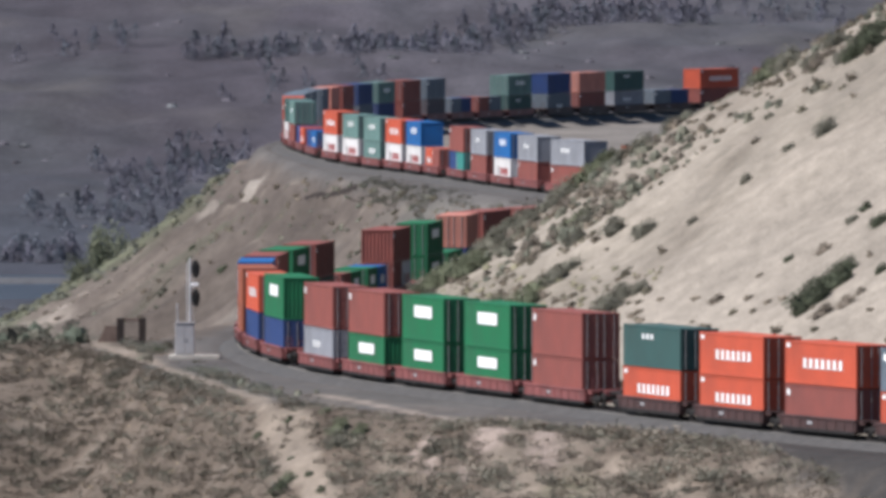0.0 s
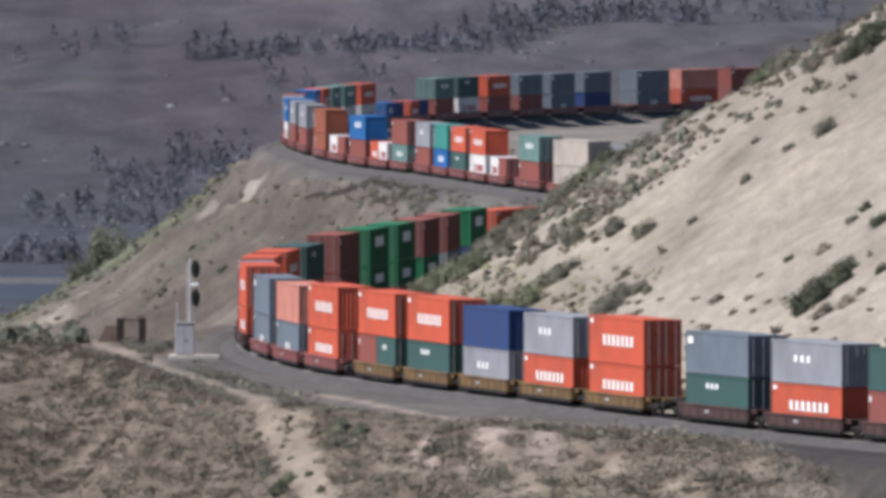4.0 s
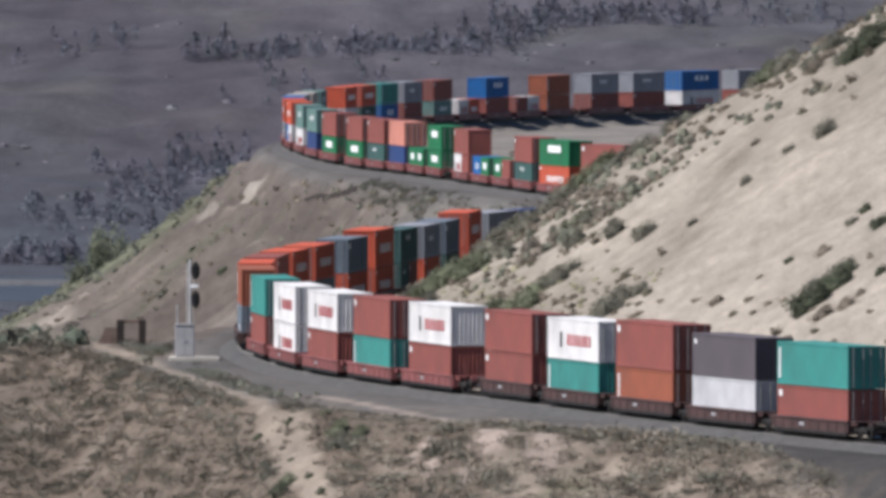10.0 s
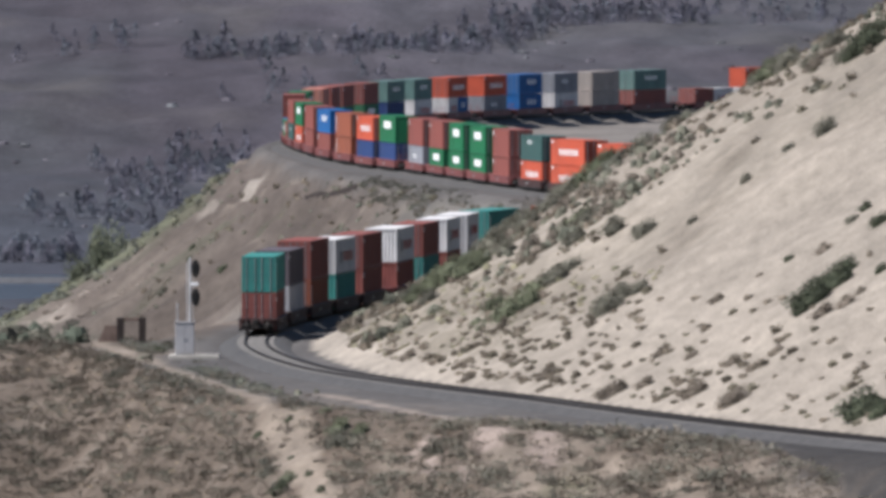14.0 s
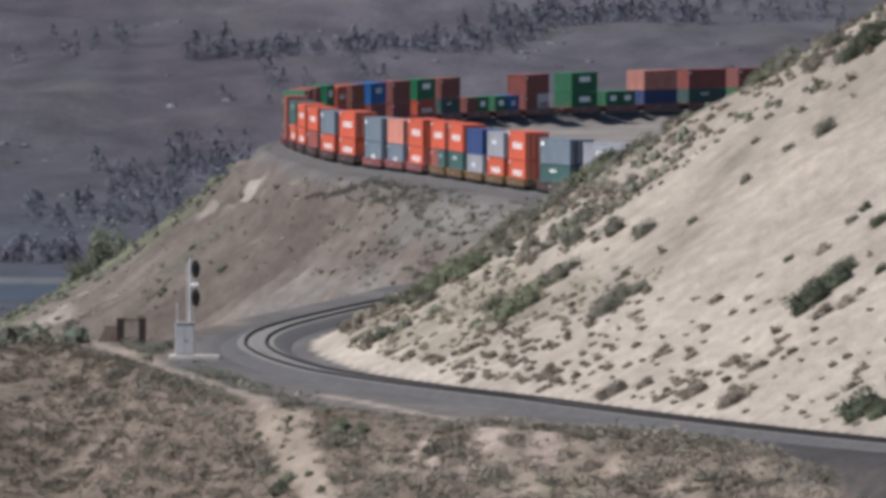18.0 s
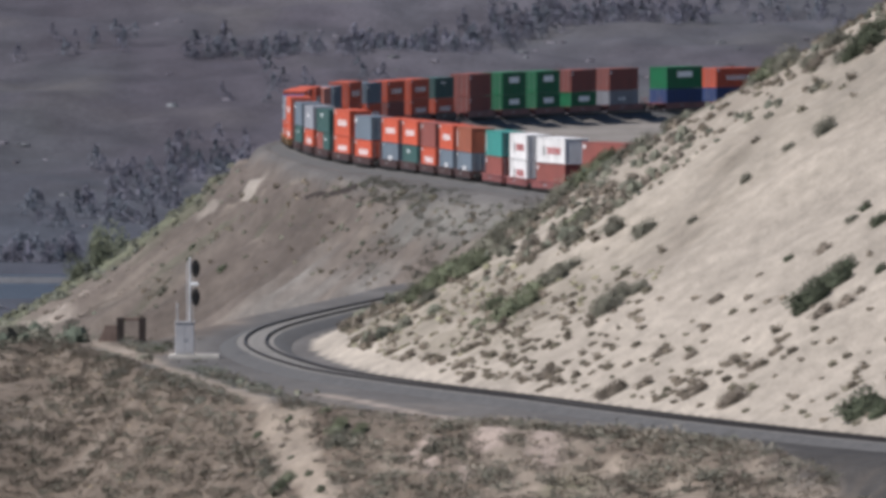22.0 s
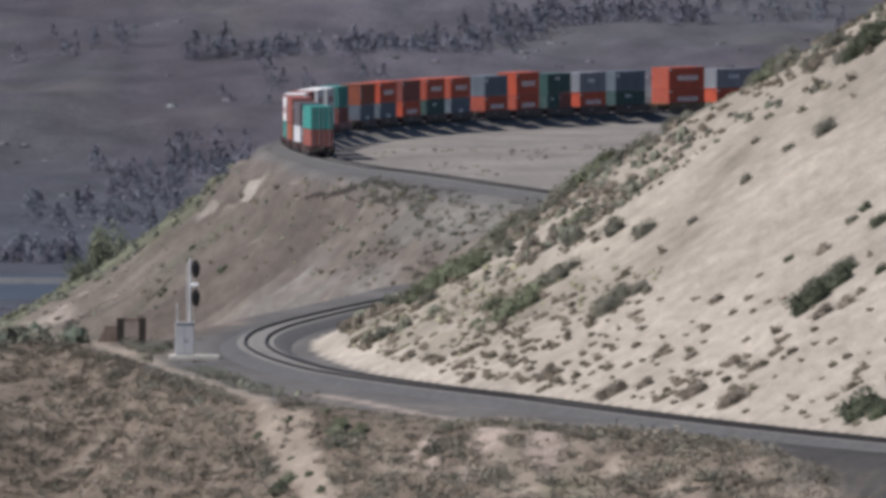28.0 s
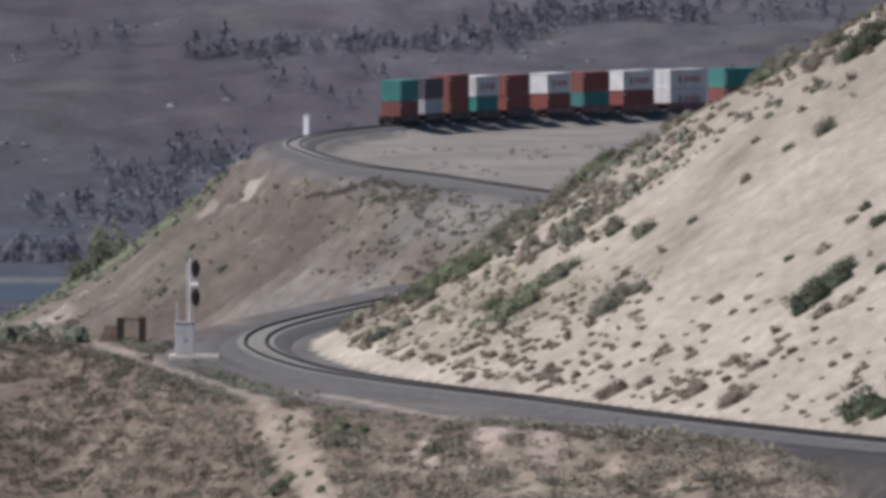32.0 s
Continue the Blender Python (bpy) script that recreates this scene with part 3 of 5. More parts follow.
def word(u0, u1, v0, v1, n):
    """n upright bars for a word."""
    w = (u1 - u0) / n
    return [(u0 + i * w, u0 + (i + 0.52) * w, v0, v1) for i in range(n)]


MARKS = {
    "O": lambda: [("lettering", WHITE, word(-0.3, 0.28, 0.39, 0.61, 7)), ("number_bars", WHITE, [(0.425, 0.475, 0.84, 0.93)])],
    "G": lambda: [("marking_panel", WHITE, [(-0.22, 0.2, 0.52, 0.78)])],
    "W": lambda: [("lettering", RED, word(-0.34, 0.14, 0.36, 0.62, 8)), ("emblem", STEEL_DARK, [(0.21, 0.25, 0.3, 0.66)])],
    "N": lambda: [("lettering", WHITE, [(0.38, 0.46, 0.7, 0.86)])],
    "n": lambda: [("lettering", WHITE, word(-0.12, 0.12, 0.3, 0.46, 4)), ("number_bars", WHITE, [(0.43, 0.47, 0.84, 0.92)])],
    "g": lambda: [("lettering", WHITE, word(-0.05, 0.22, 0.5, 0.66, 3))],
    "E": lambda: [("lettering", WHITE, word(-0.02, 0.2, 0.68, 0.8, 3))],
    "e": lambda: [("lettering", WHITE, word(-0.2, 0.2, 0.5, 0.7, 6))],
    "U": lambda: [("lettering", WHITE, word(-0.2, 0.2, 0.5, 0.74, 3))],
    "R": lambda: [("lettering", WHITE, [(0.43, 0.47, 0.74, 0.88)])],
    "D": lambda: [("lettering", WHITE, [(0.43, 0.46, 0.74, 0.86)])],
    "T": lambda: [("lettering", WHITE, [(0.455, 0.475, 0.15, 0.85)])],
    "b": lambda: [("lettering", WHITE, [(0.44, 0.46, 0.2, 0.85)])],
}
templates = {}


def container(length, high, key, m):
    kind = (length, high, key)
    if kind in templates:
        return copy_thing(templates[kind], m)
    mark = MARKS.get(key, lambda: [])()
    me = container_meshes(length, high, key, mark)
    root = new("freight_container")
    name, _ = PAINT[key]
    size = "short" if length < 8 else ("tall" if high > 2.7 else "long")
    tagged(root, f"{size} {name} corrugated steel freight container with double end doors", "container", "containers on the train")
    share("corrugated_wall", me["corrugated_wall"], root)
    share("frame", me["frame"], root)
    share("roof", me["roof"], root)
    for flip in (1, -1):
        dm = pose(0, 0, 0)
        if flip < 0:
            dm = pose(-(WIDE / 2 - 0.119), 0, 0)
        door = share("door", me["door"], root, dm)
        for x in (0.22, 0.86):
            share("lock_rod", me["lock_rod"], door, pose(x, 0, 0), "galvanised lock rod")
    for sx in (-1, 1):
        for sy in (-1, 1):
            for z in (0, high - 0.118):
                share("corner_casting", me["corner_casting"], root, pose(sx * (WIDE / 2 - 0.089), sy * (length / 2 - 0.081), z))
    for nm, _, _ in mark:
        share(nm, me[nm], root, pose(-WIDE / 2 - 0.004, 0, 0), "plain bars of a marking")
        share(nm, me[nm], root, pose(WIDE / 2 + 0.004, 0, 0, 0, 0, 180), "plain bars of a marking")
    root.matrix_basis = m
    templates[kind] = root
    return root


# one well unit: shell between two end decks, a bogie under its leading joint
def car_meshes(key, pitch):
    skin = CAR_SKIN[key]
    made = {}

    def keep(name, bm, mat):
        me = bpy.data.meshes.new(name)
        bmesh.ops.recalc_face_normals(bm, faces=bm.faces[:])
        bm.to_mesh(me)
        bm.free()
        me.materials.append(mat)
        made[name] = me
    hl = pitch / 2 - 1.6
    bm = bmesh.new()
    box(bm, -0.05, 0.05, -hl + 0.1, hl - 0.1, 0.34, 0.94)
    box(bm, -0.11, 0.11, -hl - 0.05, hl + 0.05, 0.92, 1.07, 0.02)
    for i in range(9):
        y = (-1 + i / 4) * (hl - 0.4)
        box(bm, -0.085, 0.085, y - 0.05, y + 0.05, 0.36, 0.919)
    keep("side_sill", bm, skin)
    # lower rail in dark steel: the shade below the sill is its colour
    bm = bmesh.new()
    box(bm, -0.07, 0.07, -hl + 0.25, hl - 0.25, 0.12, 0.339, 0.02)
    for i in range(5):
        y = (-0.5 + i / 4) * 1.6 * hl
        box(bm, -0.085, 0.085, y - 0.12, y + 0.12, 0.15, 0.31)
    keep("lower_rail", bm, STEEL_DARK)
    bm = bmesh.new()
    for f in (-0.93, -0.47, 0, 0.47, 0.93):
        box(bm, -1.3, 1.3, f * hl - 0.3, f * hl + 0.3, 0.22, 0.3)
    box(bm, -0.25, 0.25, -hl + 0.2, hl - 0.2, 0.2, 0.26)
    keep("well_floor", bm, skin)
    bm = bmesh.new()
    box(bm, -1.4, 1.4, hl - 0.09, hl + 0.05, 0.34, 1.07)
    box(bm, -0.45, 0.45, hl + 0.05, hl + 1.4, 0.66, 0.98, 0.03)
    box(bm, -1.25, 1.25, hl + 0.05, hl + 1.1, 0.98, 1.04)
    box(bm, -1.2, -1.1, hl + 0.05, hl + 1.0, 0.8, 0.98)
    box(bm, 1.1, 1.2, hl + 0.05, hl + 1.0, 0.8, 0.98)
    keep("end_deck", bm, skin)
    bm = bmesh.new()
    box(bm, -0.004, 0.004, 0.9, 1.7, 0.58, 0.76)
    keep("lettering", bm, CABIN)
    bm = bmesh.new()
    box(bm, -0.08, 0.08, -1.1, 1.1, 0.45, 0.68, 0.04)
    box(bm, -0.1, 0.1, -0.3, 0.3, 0.3, 0.62, 0.03)
    for y in (-0.88, 0.88):
        box(bm, -0.12, 0.12, y - 0.16, y + 0.16, 0.34, 0.58, 0.03)
    keep("side_frame", bm, STEEL_DARK)
    bm = bmesh.new()
    box(bm, -1.0, 1.0, -0.22, 0.22, 0.5, 0.72, 0.03)
    keep("bolster", bm, STEEL_DARK)
    bm = bmesh.new()
    tube(bm, (-0.95, 0, 0.46), (0.95, 0, 0.46), 0.07, 8)
    for x in (-0.75, 0.75):
        tube(bm, (x - 0.06, 0, 0.46), (x + 0.06, 0, 0.46), 0.46, 18)
    keep("wheelset", bm, TREAD)
    bm = bmesh.new()
    box(bm, -0.12, 0.12, hl + 1.35, hl + 3.9, 0.8, 1.02, 0.04)
    box(bm, -0.2, 0.2, hl + 3.6, hl + 4.05, 0.72, 1.1, 0.05)
    keep("coupler", bm, STEEL_DARK)
    bm = bmesh.new()
    for x in (-0.2, 0.2):
        tube(bm, (x, hl + 1.1, 0.5), (x, hl + 1.1, 1.9), 0.02, 6)
    for z in (0.9, 1.3, 1.7):
        tube(bm, (-0.2, hl + 1.1, z), (0.2, hl + 1.1, z), 0.018, 6)
    keep("end_ladder", bm, skin)
    return made


car_cache, car_templates = {}, {}


def well_car(key, pitch, first, last, m):
    kind = (key, pitch, first, last)
    if kind in car_templates:
        return copy_thing(car_templates[kind], m)
    if (key, pitch) not in car_cache:
        car_cache[key, pitch] = car_meshes(key, pitch)
    me = car_cache[key, pitch]
    root = new("well_car")
    tagged(root, {"r": "faded red", "d": "dark brown", "y": "dirty yellow"}[key] + " low-slung container well wagon unit on rails", "rail wagon", "wagons of the train")
    for x in (-1.34, 1.34):
        share("side_sill", me["side_sill"], root, pose(x, 0, 0))
        share("lower_rail", me["lower_rail"], root, pose(x, 0, 0), "lower rail, coloured dark for the shade under the sill")
    share("well_floor", me["well_floor"], root)
    share("lettering", me["lettering"], root, pose(-1.43, 0, 0), "plain white bars of a marking")
    share("lettering", me["lettering"], root, pose(1.43, 0, 0, 0, 0, 180), "plain white bars of a marking")
    share("end_deck", me["end_deck"], root)
    share("end_deck", me["end_deck"], root, pose(0, 0, 0, 0, 0, 180))
    spots = [pitch / 2] if not last else [pitch / 2 - 0.3]
    if first:
        spots.append(-pitch / 2 + 0.3)
    for y in spots:
        bogie = share("bogie", me["bolster"], root, pose(0, y, 0), "dark steel bogie")
        for x in (-0.98, 0.98):
            share("side_frame", me["side_frame"], bogie, pose(x, 0, 0))
        for yy in (-0.88, 0.88):
            share("wheelset", me["wheelset"], bogie, pose(0, yy, 0))
    if last:
        share("coupler", me["coupler"], root)
        for x in (-1, 1):
            share("end_ladder", me["end_ladder"], root, pose(x, 0, 0))
    if first:
        share("coupler", me["coupler"], root, pose(0, 0, 0, 0, 0, 180))
        for x in (-1, 1):
            share("end_ladder", me["end_ladder"], root, pose(x, 0, 0, 0, 0, 180))
    root.matrix_basis = m
    car_templates[kind] = root
    return root


riders = []  # (thing, distance from the tail's rear end, forward shift, height, turned)
away = pose(0, 0, -100)
rng = random.Random(7)
for k, load in enumerate(LOADS):
    upper, lower = load.split("/")
    colour, pitch, first, last = car_of[k]
    mid = offsets[k] + LEN40 / 2
    riders.append((well_car(colour, pitch, first, last, away), mid, 0.0, 0.0, False))
    base = 0.3
    if "+" in lower:
        for key, shift in zip(lower.split("+"), (3.07, -3.07)):
            riders.append((container(LEN20, 2.59, key, away), mid, shift, base, False))
        top = base + 2.59
    else:
        high = 2.59
        riders.append((container(LEN40, high, "n" if lower == "N" else lower, away), mid, 0.0, base, rng.random() < 0.3 and k > 0))
        top = base + high
    if upper != "-":
        riders.append((container(LEN40, 2.9 if "h" in upper else 2.59, upper[0], away), mid, 0.0, top + 0.012, rng.random() < 0.3 and k > 0))


# ---- bushes ----
# x, y, width and kind of each bush that can be told apart
BUSHES = ("23.33,1067,2.49,d 24.8,1069,2.49,d 25.59,1072,1.43,d 22.6,1066,1.07,d 23.91,1061,1.59,b 25.3,1060,1.41,b "
          "25.49,1025,2.46,d 26.5,1022,1.36,d 10.94,1109,2.22,s 11.89,1111,1.85,s 12.99,1110,1.33,s 7.66,1143,2.29,s "
          "8.63,1145,1.91,s 4.59,1137,2.5,g 5.54,1138,2.66,g 6.52,1143,1.91,g 3.66,1145,1.91,g 9.1,1157,1.93,s "
          "9.99,1171,1.56,s 11.8,1149,1.76,s 13.73,1141,1.98,s 16.74,1131,0.83,s 17.64,1089,1.16,b 18.04,1049,2.17,b "
          "15.74,1059,2.12,b 10.78,1074,2.36,b 12.89,1071,1.29,b 18.28,1063,1.28,b 19.59,1057,1.48,b 20.84,1058,1.2,b "
          "15.77,1073,1,b 11.83,1082,0.72,b 13.97,1080,1.22,b 25.7,1132,1.66,s 27.88,1168,1.95,s 29.58,1166,2.33,d "
          "28.41,1166,1.55,d 20.32,1133,0.91,s 23.23,1135,0.98,s 22.33,1159,0.77,s 22.27,1088,0.65,d 20.4,1089,0.58,b "
          "19.15,1068,0.64,b 26.33,1088,1.02,s 28.03,1081,1.3,d 27.26,1089,0.8,d 24.43,1084,1.23,b 27.59,1064,0.78,d "
          "26.21,1061,0.78,b -1.74,1183,2.6,g -0.55,1183,2.76,g 0.63,1183,3,g 1.81,1181,2.2,g -0.94,1177,2.35,s "
          "-2.78,1210,1.77,s 2.6,1182,2.21,g 3.89,1217,2.52,s 4.91,1217,2.68,s 5.94,1221,2.85,s 4.57,1181,1.73,s "
          "5.83,1241,2.9,s 7.78,1222,2.44,s 9.01,1223,2.61,s 10.64,1223,2.94,g 11.86,1223,2.61,g 13.12,1226,2.29,s "
          "14.5,1222,1.87,s 8.62,1197,1.76,b 10.05,1178,1.57,b 11.69,1185,1.58,b 23.5,1203,1.6,s 24.7,1203,1.84,s "
          "25.8,1180,1.97,s 27.49,1185,1.98,s 25.73,1159,1.31,s 16.67,1232,1.48,s 17.7,1232,1.23,s 1.71,1112,1.19,b "
          "-0.34,1130,1.28,b -0.91,1135,1.14,b -2.25,1142,1.37,b 1.16,1121,1.05,b 6.39,1090,0.87,b 6.79,1095,1.68,b "
          "23.3,1197,2.2,g 24.4,1196,2.4,s 22.4,1199,1.8,s 26.6,1180,2.2,b 25.9,1176,1.6,b 29.4,1170,1.7,d 30.4,1171,1.8,d "
          "4.01,1105,0.81,b 4.81,1102,0.81,b 5.21,1108,0.81,b 4.48,1111,0.96,b -0.1,1187,1.9,g 0.9,1187,2.3,g 1.9,1186,2.4,g 2.7,1185,1.8,g 3.2,1222,1.9,s "
          "6.4,1213,2.1,s 5.1,1220,2.3,g 3.2,1140,1.0,y 2.3,1142,0.9,y 2.6,1138,0.8,y 9.3,1174,1.9,g 9.9,1177,1.8,g").split()


def foliage_material(name, base):
    m = material(name, base, tuple(c * 0.55 for c in base), 0.9, 0, 0.5, 0, 6, 0.15)
    nt = m.node_tree
    info = nt.nodes.new("ShaderNodeObjectInfo")
    hsv = nt.nodes.new("ShaderNodeHueSaturation")
    r = nt.nodes.new("ShaderNodeMapRange")
    r.inputs[3].default_value, r.inputs[4].default_value = 0.75, 1.3
    nt.links.new(info.outputs["Random"], r.inputs[0])
    nt.links.new(r.outputs[0], hsv.inputs["Value"])
    mixer = next(n for n in nt.nodes if n.bl_idname == "ShaderNodeMix")
    nt.links.new(mixer.outputs[2], hsv.inputs["Color"])
    nt.links.new(hsv.outputs[0], nt.nodes["Principled BSDF"].inputs["Base Color"])
    return m


def tinted_material():
    m = bpy.data.materials.new("mixed_foliage")
    m.use_nodes = True
    nt = m.node_tree
    at = nt.nodes.new("ShaderNodeAttribute")
    at.attribute_name = "soil"
    geo = nt.nodes.new("ShaderNodeNewGeometry")
    r = nt.nodes.new("ShaderNodeMapRange")
    r.inputs[3].default_value, r.inputs[4].default_value = 0.8, 1.2
    nt.links.new(geo.outputs["Random Per Island"], r.inputs[0])
    sc = nt.nodes.new("ShaderNodeVectorMath")
    sc.operation = "SCALE"
    nt.links.new(at.outputs["Color"], sc.inputs[0]), nt.links.new(r.outputs[0], sc.inputs["Scale"])
    b = nt.nodes["Principled BSDF"]
    nt.links.new(sc.outputs[0], b.inputs["Base Color"])
    b.inputs["Roughness"].default_value, b.inputs["Specular IOR Level"].default_value = 0.95, 0.1
    return m


LEAF = {"g": foliage_material("green_leaves", (0.112, 0.121, 0.078)), "s": foliage_material("sage_leaves", (0.132, 0.126, 0.099)),
        "b": foliage_material("dry_brown_twigs", (0.162, 0.135, 0.108)), "d": foliage_material("dark_green_leaves", (0.069, 0.078, 0.051)),
        "y": foliage_material("yellow_green_leaves", (0.15, 0.16, 0.108))}
LEAF_WORD = {"g": "light green leafy", "s": "grey-green sage", "b": "dry brown twiggy", "d": "dark green dense", "y": "yellow-green leafy"}
TINTED = tinted_material()
BARK = material("grey_bark", (0.072, 0.057, 0.045), (0.042, 0.033, 0.027), 0.95, 0, 0.2, 0.6)


def clump(seed, leaves, size, tall=0.7, lumps=7, up=False, loose=False):
    """Leaf triangles of a bush one metre wide, as an array (leaves * 3, 3)."""
    g = np.random.RandomState(seed)
    ang, rad = g.uniform(0, 6.283, lumps), np.sqrt(g.uniform(0, 1, lumps)) * 0.34
    cen = np.stack([np.cos(ang) * rad, np.sin(ang) * rad, g.uniform(0.18, 0.62, lumps) * tall], 1)
    if up:
        cen[:, 2] = np.linspace(0.12, 0.88, lumps) * tall
        cen[:, :2] *= (1.1 - np.linspace(0.1, 0.95, lumps))[:, None]
    r = g.uniform(0.13, 0.27, lumps)
    if loose:
        cen *= np.array((1.45, 1.45, 0.75))
        r = g.uniform(0.09, 0.22, lumps)
    if up:
        r = 0.42 * (1.05 - np.linspace(0.05, 0.85, lumps))
    k = g.randint(0, lumps, leaves)
    dirs = g.normal(size=(leaves, 3))
    dirs /= np.linalg.norm(dirs, axis=1)[:, None]
    p = cen[k] + dirs * (r[k] * g.uniform(0.55, 1.05, leaves))[:, None] * np.array((1, 1, 0.85 if not up else 1.0))
    p[:, 2] = np.abs(p[:, 2])
    a, b = g.normal(size=(leaves, 3)), g.normal(size=(leaves, 3))
    a /= np.linalg.norm(a, axis=1)[:, None]
    b /= np.linalg.norm(b, axis=1)[:, None]
    s = (size * g.uniform(0.6, 1.3, leaves))[:, None]
    return np.stack([p - a * s, p + a * s * 0.6 + b * s * 0.5, p + b * s * 1.1], 1).reshape(-1, 3)


def mound(seed, leaves, size, tall=0.6, lumps=3):
    """Triangles of a low rounded bush one metre wide: lumpy domes under a coat of small leaves."""
    g = np.random.RandomState(seed)
    out = []
    per = leaves // lumps
    for k in range(lumps):
        a, off = g.uniform(0, 6.283), (0.0 if lumps == 1 else g.uniform(0.1, 0.27))
        r, h = (0.48 if lumps == 1 else g.uniform(0.2, 0.32)), tall * g.uniform(0.65, 1.0)
        cx, cy = off * math.cos(a), off * math.sin(a)
        seg, tilt = 7, (0.0, 0.55, 1.05, 1.62)
        bump = g.uniform(0.8, 1.18, (4, seg))
        bump[0] = bump[0, 0]
        ang = np.linspace(0, 6.283, seg, endpoint=False) + g.uniform(0, 1)
        P = np.array([[(cx + r * bump[i, j] * math.sin(t) * math.cos(ang[j]), cy + r * bump[i, j] * math.sin(t) * math.sin(ang[j]),
                        h * bump[i, j] * math.cos(t)) for j in range(seg)] for i, t in enumerate(tilt)])
        for i in range(3):
            for j in range(seg):
                n = (j + 1) % seg
                out += [P[i, j], P[i + 1, j], P[i + 1, n]]
                if i:
                    out += [P[i, j], P[i + 1, n], P[i, n]]
        t, f = np.arccos(g.uniform(0.0, 1, per)), g.uniform(0, 6.283, per)
        q = np.stack([cx + r * np.sin(t) * np.cos(f), cy + r * np.sin(t) * np.sin(f), h * np.cos(t)], 1) * g.uniform(0.95, 1.1, (per, 1))
        u, v = g.normal(size=(per, 3)) * size, g.normal(size=(per, 3)) * size
        out += list(np.stack([q - u * 0.6, q + u * 0.6, q + v + (0, 0, size)], 1).reshape(-1, 3))
    return np.array(out)


def soft_bush(seed, leaves, size, tall, lumps):
    """A feathery bush: a small rounded core inside a loose coat of twigs and leaves."""
    return np.concatenate([mound(seed, 0, size, tall * 0.75, 1) * np.array((0.72, 0.72, 1)), clump(seed, leaves, size, tall, lumps)])


def leaf_mesh(name, tris, mat):
    me = bpy.data.meshes.new(name)
    n = len(tris)
    me.vertices.add(n)
    me.vertices.foreach_set("co", tris.astype(np.float32).ravel())
    me.loops.add(n)
    me.loops.foreach_set("vertex_index", np.arange(n, dtype=np.int32))
    me.polygons.add(n // 3)
    me.polygons.foreach_set("loop_start", np.arange(0, n, 3, dtype=np.int32))
    me.update(calc_edges=True)
    me.materials.append(mat)
    return me


def stem_mesh(seed):
    g = random.Random(seed)
    bm = bmesh.new()
    for i in range(5):
        a = g.uniform(0, 6.28)
        p = Vector((0.04 * math.cos(a), 0.04 * math.sin(a), -0.12))
        q = Vector((0.22 * math.cos(a), 0.22 * math.sin(a), g.uniform(0.2, 0.35)))
        tube(bm, p, q, 0.02, 5, 0.009)
        tube(bm, q, q + Vector((g.uniform(-0.12, 0.12), g.uniform(-0.12, 0.12), 0.16)), 0.009, 5, 0.004)
    me = bpy.data.meshes.new("stem")
    bm.to_mesh(me)
    bm.free()
    me.materials.append(BARK)
    return me


shapes = {(k, i): leaf_mesh("foliage", soft_bush(100 + i, 1500, 0.04, (0.62, 0.7, 0.55, 0.75)[i], 9), LEAF[k]) for k in "gsbdy" for i in range(4)}
stems = [stem_mesh(i) for i in range(3)]
turn = random.Random(5)


def shrub(x, y, width, kind, place, group):
    """One bush lying back on the slope it grows from."""
    root = new("shrub")
    h4 = land(np.array((x - 1, x + 1, x, x, x)), np.array((y, y, y - 1, y + 1, y)))[0]
    sx_, sy_ = (h4[1] - h4[0]) / 2, (h4[3] - h4[2]) / 2
    way = math.degrees(math.atan2(sy_, sx_))
    lean = math.degrees(math.atan(min(0.6, math.hypot(sx_, sy_))))
    root.matrix_basis = (pose(x, y, float(h4[4]) - 0.04 * width, 0, 0, way + turn.uniform(-14, 14)) @ pose(0, 0, 0, 0, -lean, 0)
                         @ Matrix.Diagonal((width * 1.18, width, width * turn.uniform(0.68, 0.85) * (0.75 if kind == "b" else 1), 1)))
    tagged(root, LEAF_WORD[kind] + " shrub " + place, "shrub", group)
    share("foliage", shapes[kind, turn.randrange(4)], root)
    share("stem", stems[turn.randrange(3)], root)


for spot in BUSHES:
    bx, by, bw, kind = spot.split(",")
    bx, by, bw = float(bx), float(by), float(bw) * (1.5 if kind == "d" else 1.25)
    shrub(bx, by, bw * (0.7 if by > 1175 and bx < -0.5 else 1), kind, "growing on the pale bluff", "shrubs on the bluff")
for spot in ("-11.6,1067,0.9,d -10,1056.6,0.6,b -9.4,1051.1,0.6,d -8.2,1041.3,0.75,d -7.4,1034.4,0.8,d -11.6,1061.7,0.5,b "
             "-9.6,1064.8,0.8,d -9,1062,0.6,b -8.1,1062.4,0.6,b -7.8,1043.2,0.5,b").split():
    bx, by, bw, kind = spot.split(",")
    shrub(float(bx), float(by), float(bw), kind, "in the sandy wash", "shrubs in the wash")
for spot in ("-6.4,1045.6,2.1,s -5.5,1044.5,2.2,s -6.3,1053.9,2.0,g -5,1049.2,1.8,g -7.9,1057.2,1.3,b -9.5,1042.3,1.5,y "
             "-9.9,1039.8,1.7,d -7.3,1062,1.1,g -10.8,1048.2,1.5,s -20.1,1184.4,1.6,d -19.4,1193,1.4,s -20.6,1170,1.5,s").split():
    bx, by, bw, kind = spot.split(",")
    shrub(float(bx), float(by), float(bw), kind, "on the scrubby shelf below the track", "shrubs on the shelf")
for spot in ("-27.6,1870,1.1,d -27.8,1862,1.0,d -23.2,1838,1.3,b -23.6,1822,1.7,d -30.2,1880,0.9,s -29.8,1850,1.0,s "
             "-31.5,1851,2.2,b -30.4,1846,1.8,s -29.6,1838,1.7,b -37.6,1912,1.8,d").split():
    bx, by, bw, kind = spot.split(",")
    shrub(float(bx), float(by), float(bw), kind, "on the slope under the upper bend", "shrubs on the slope")


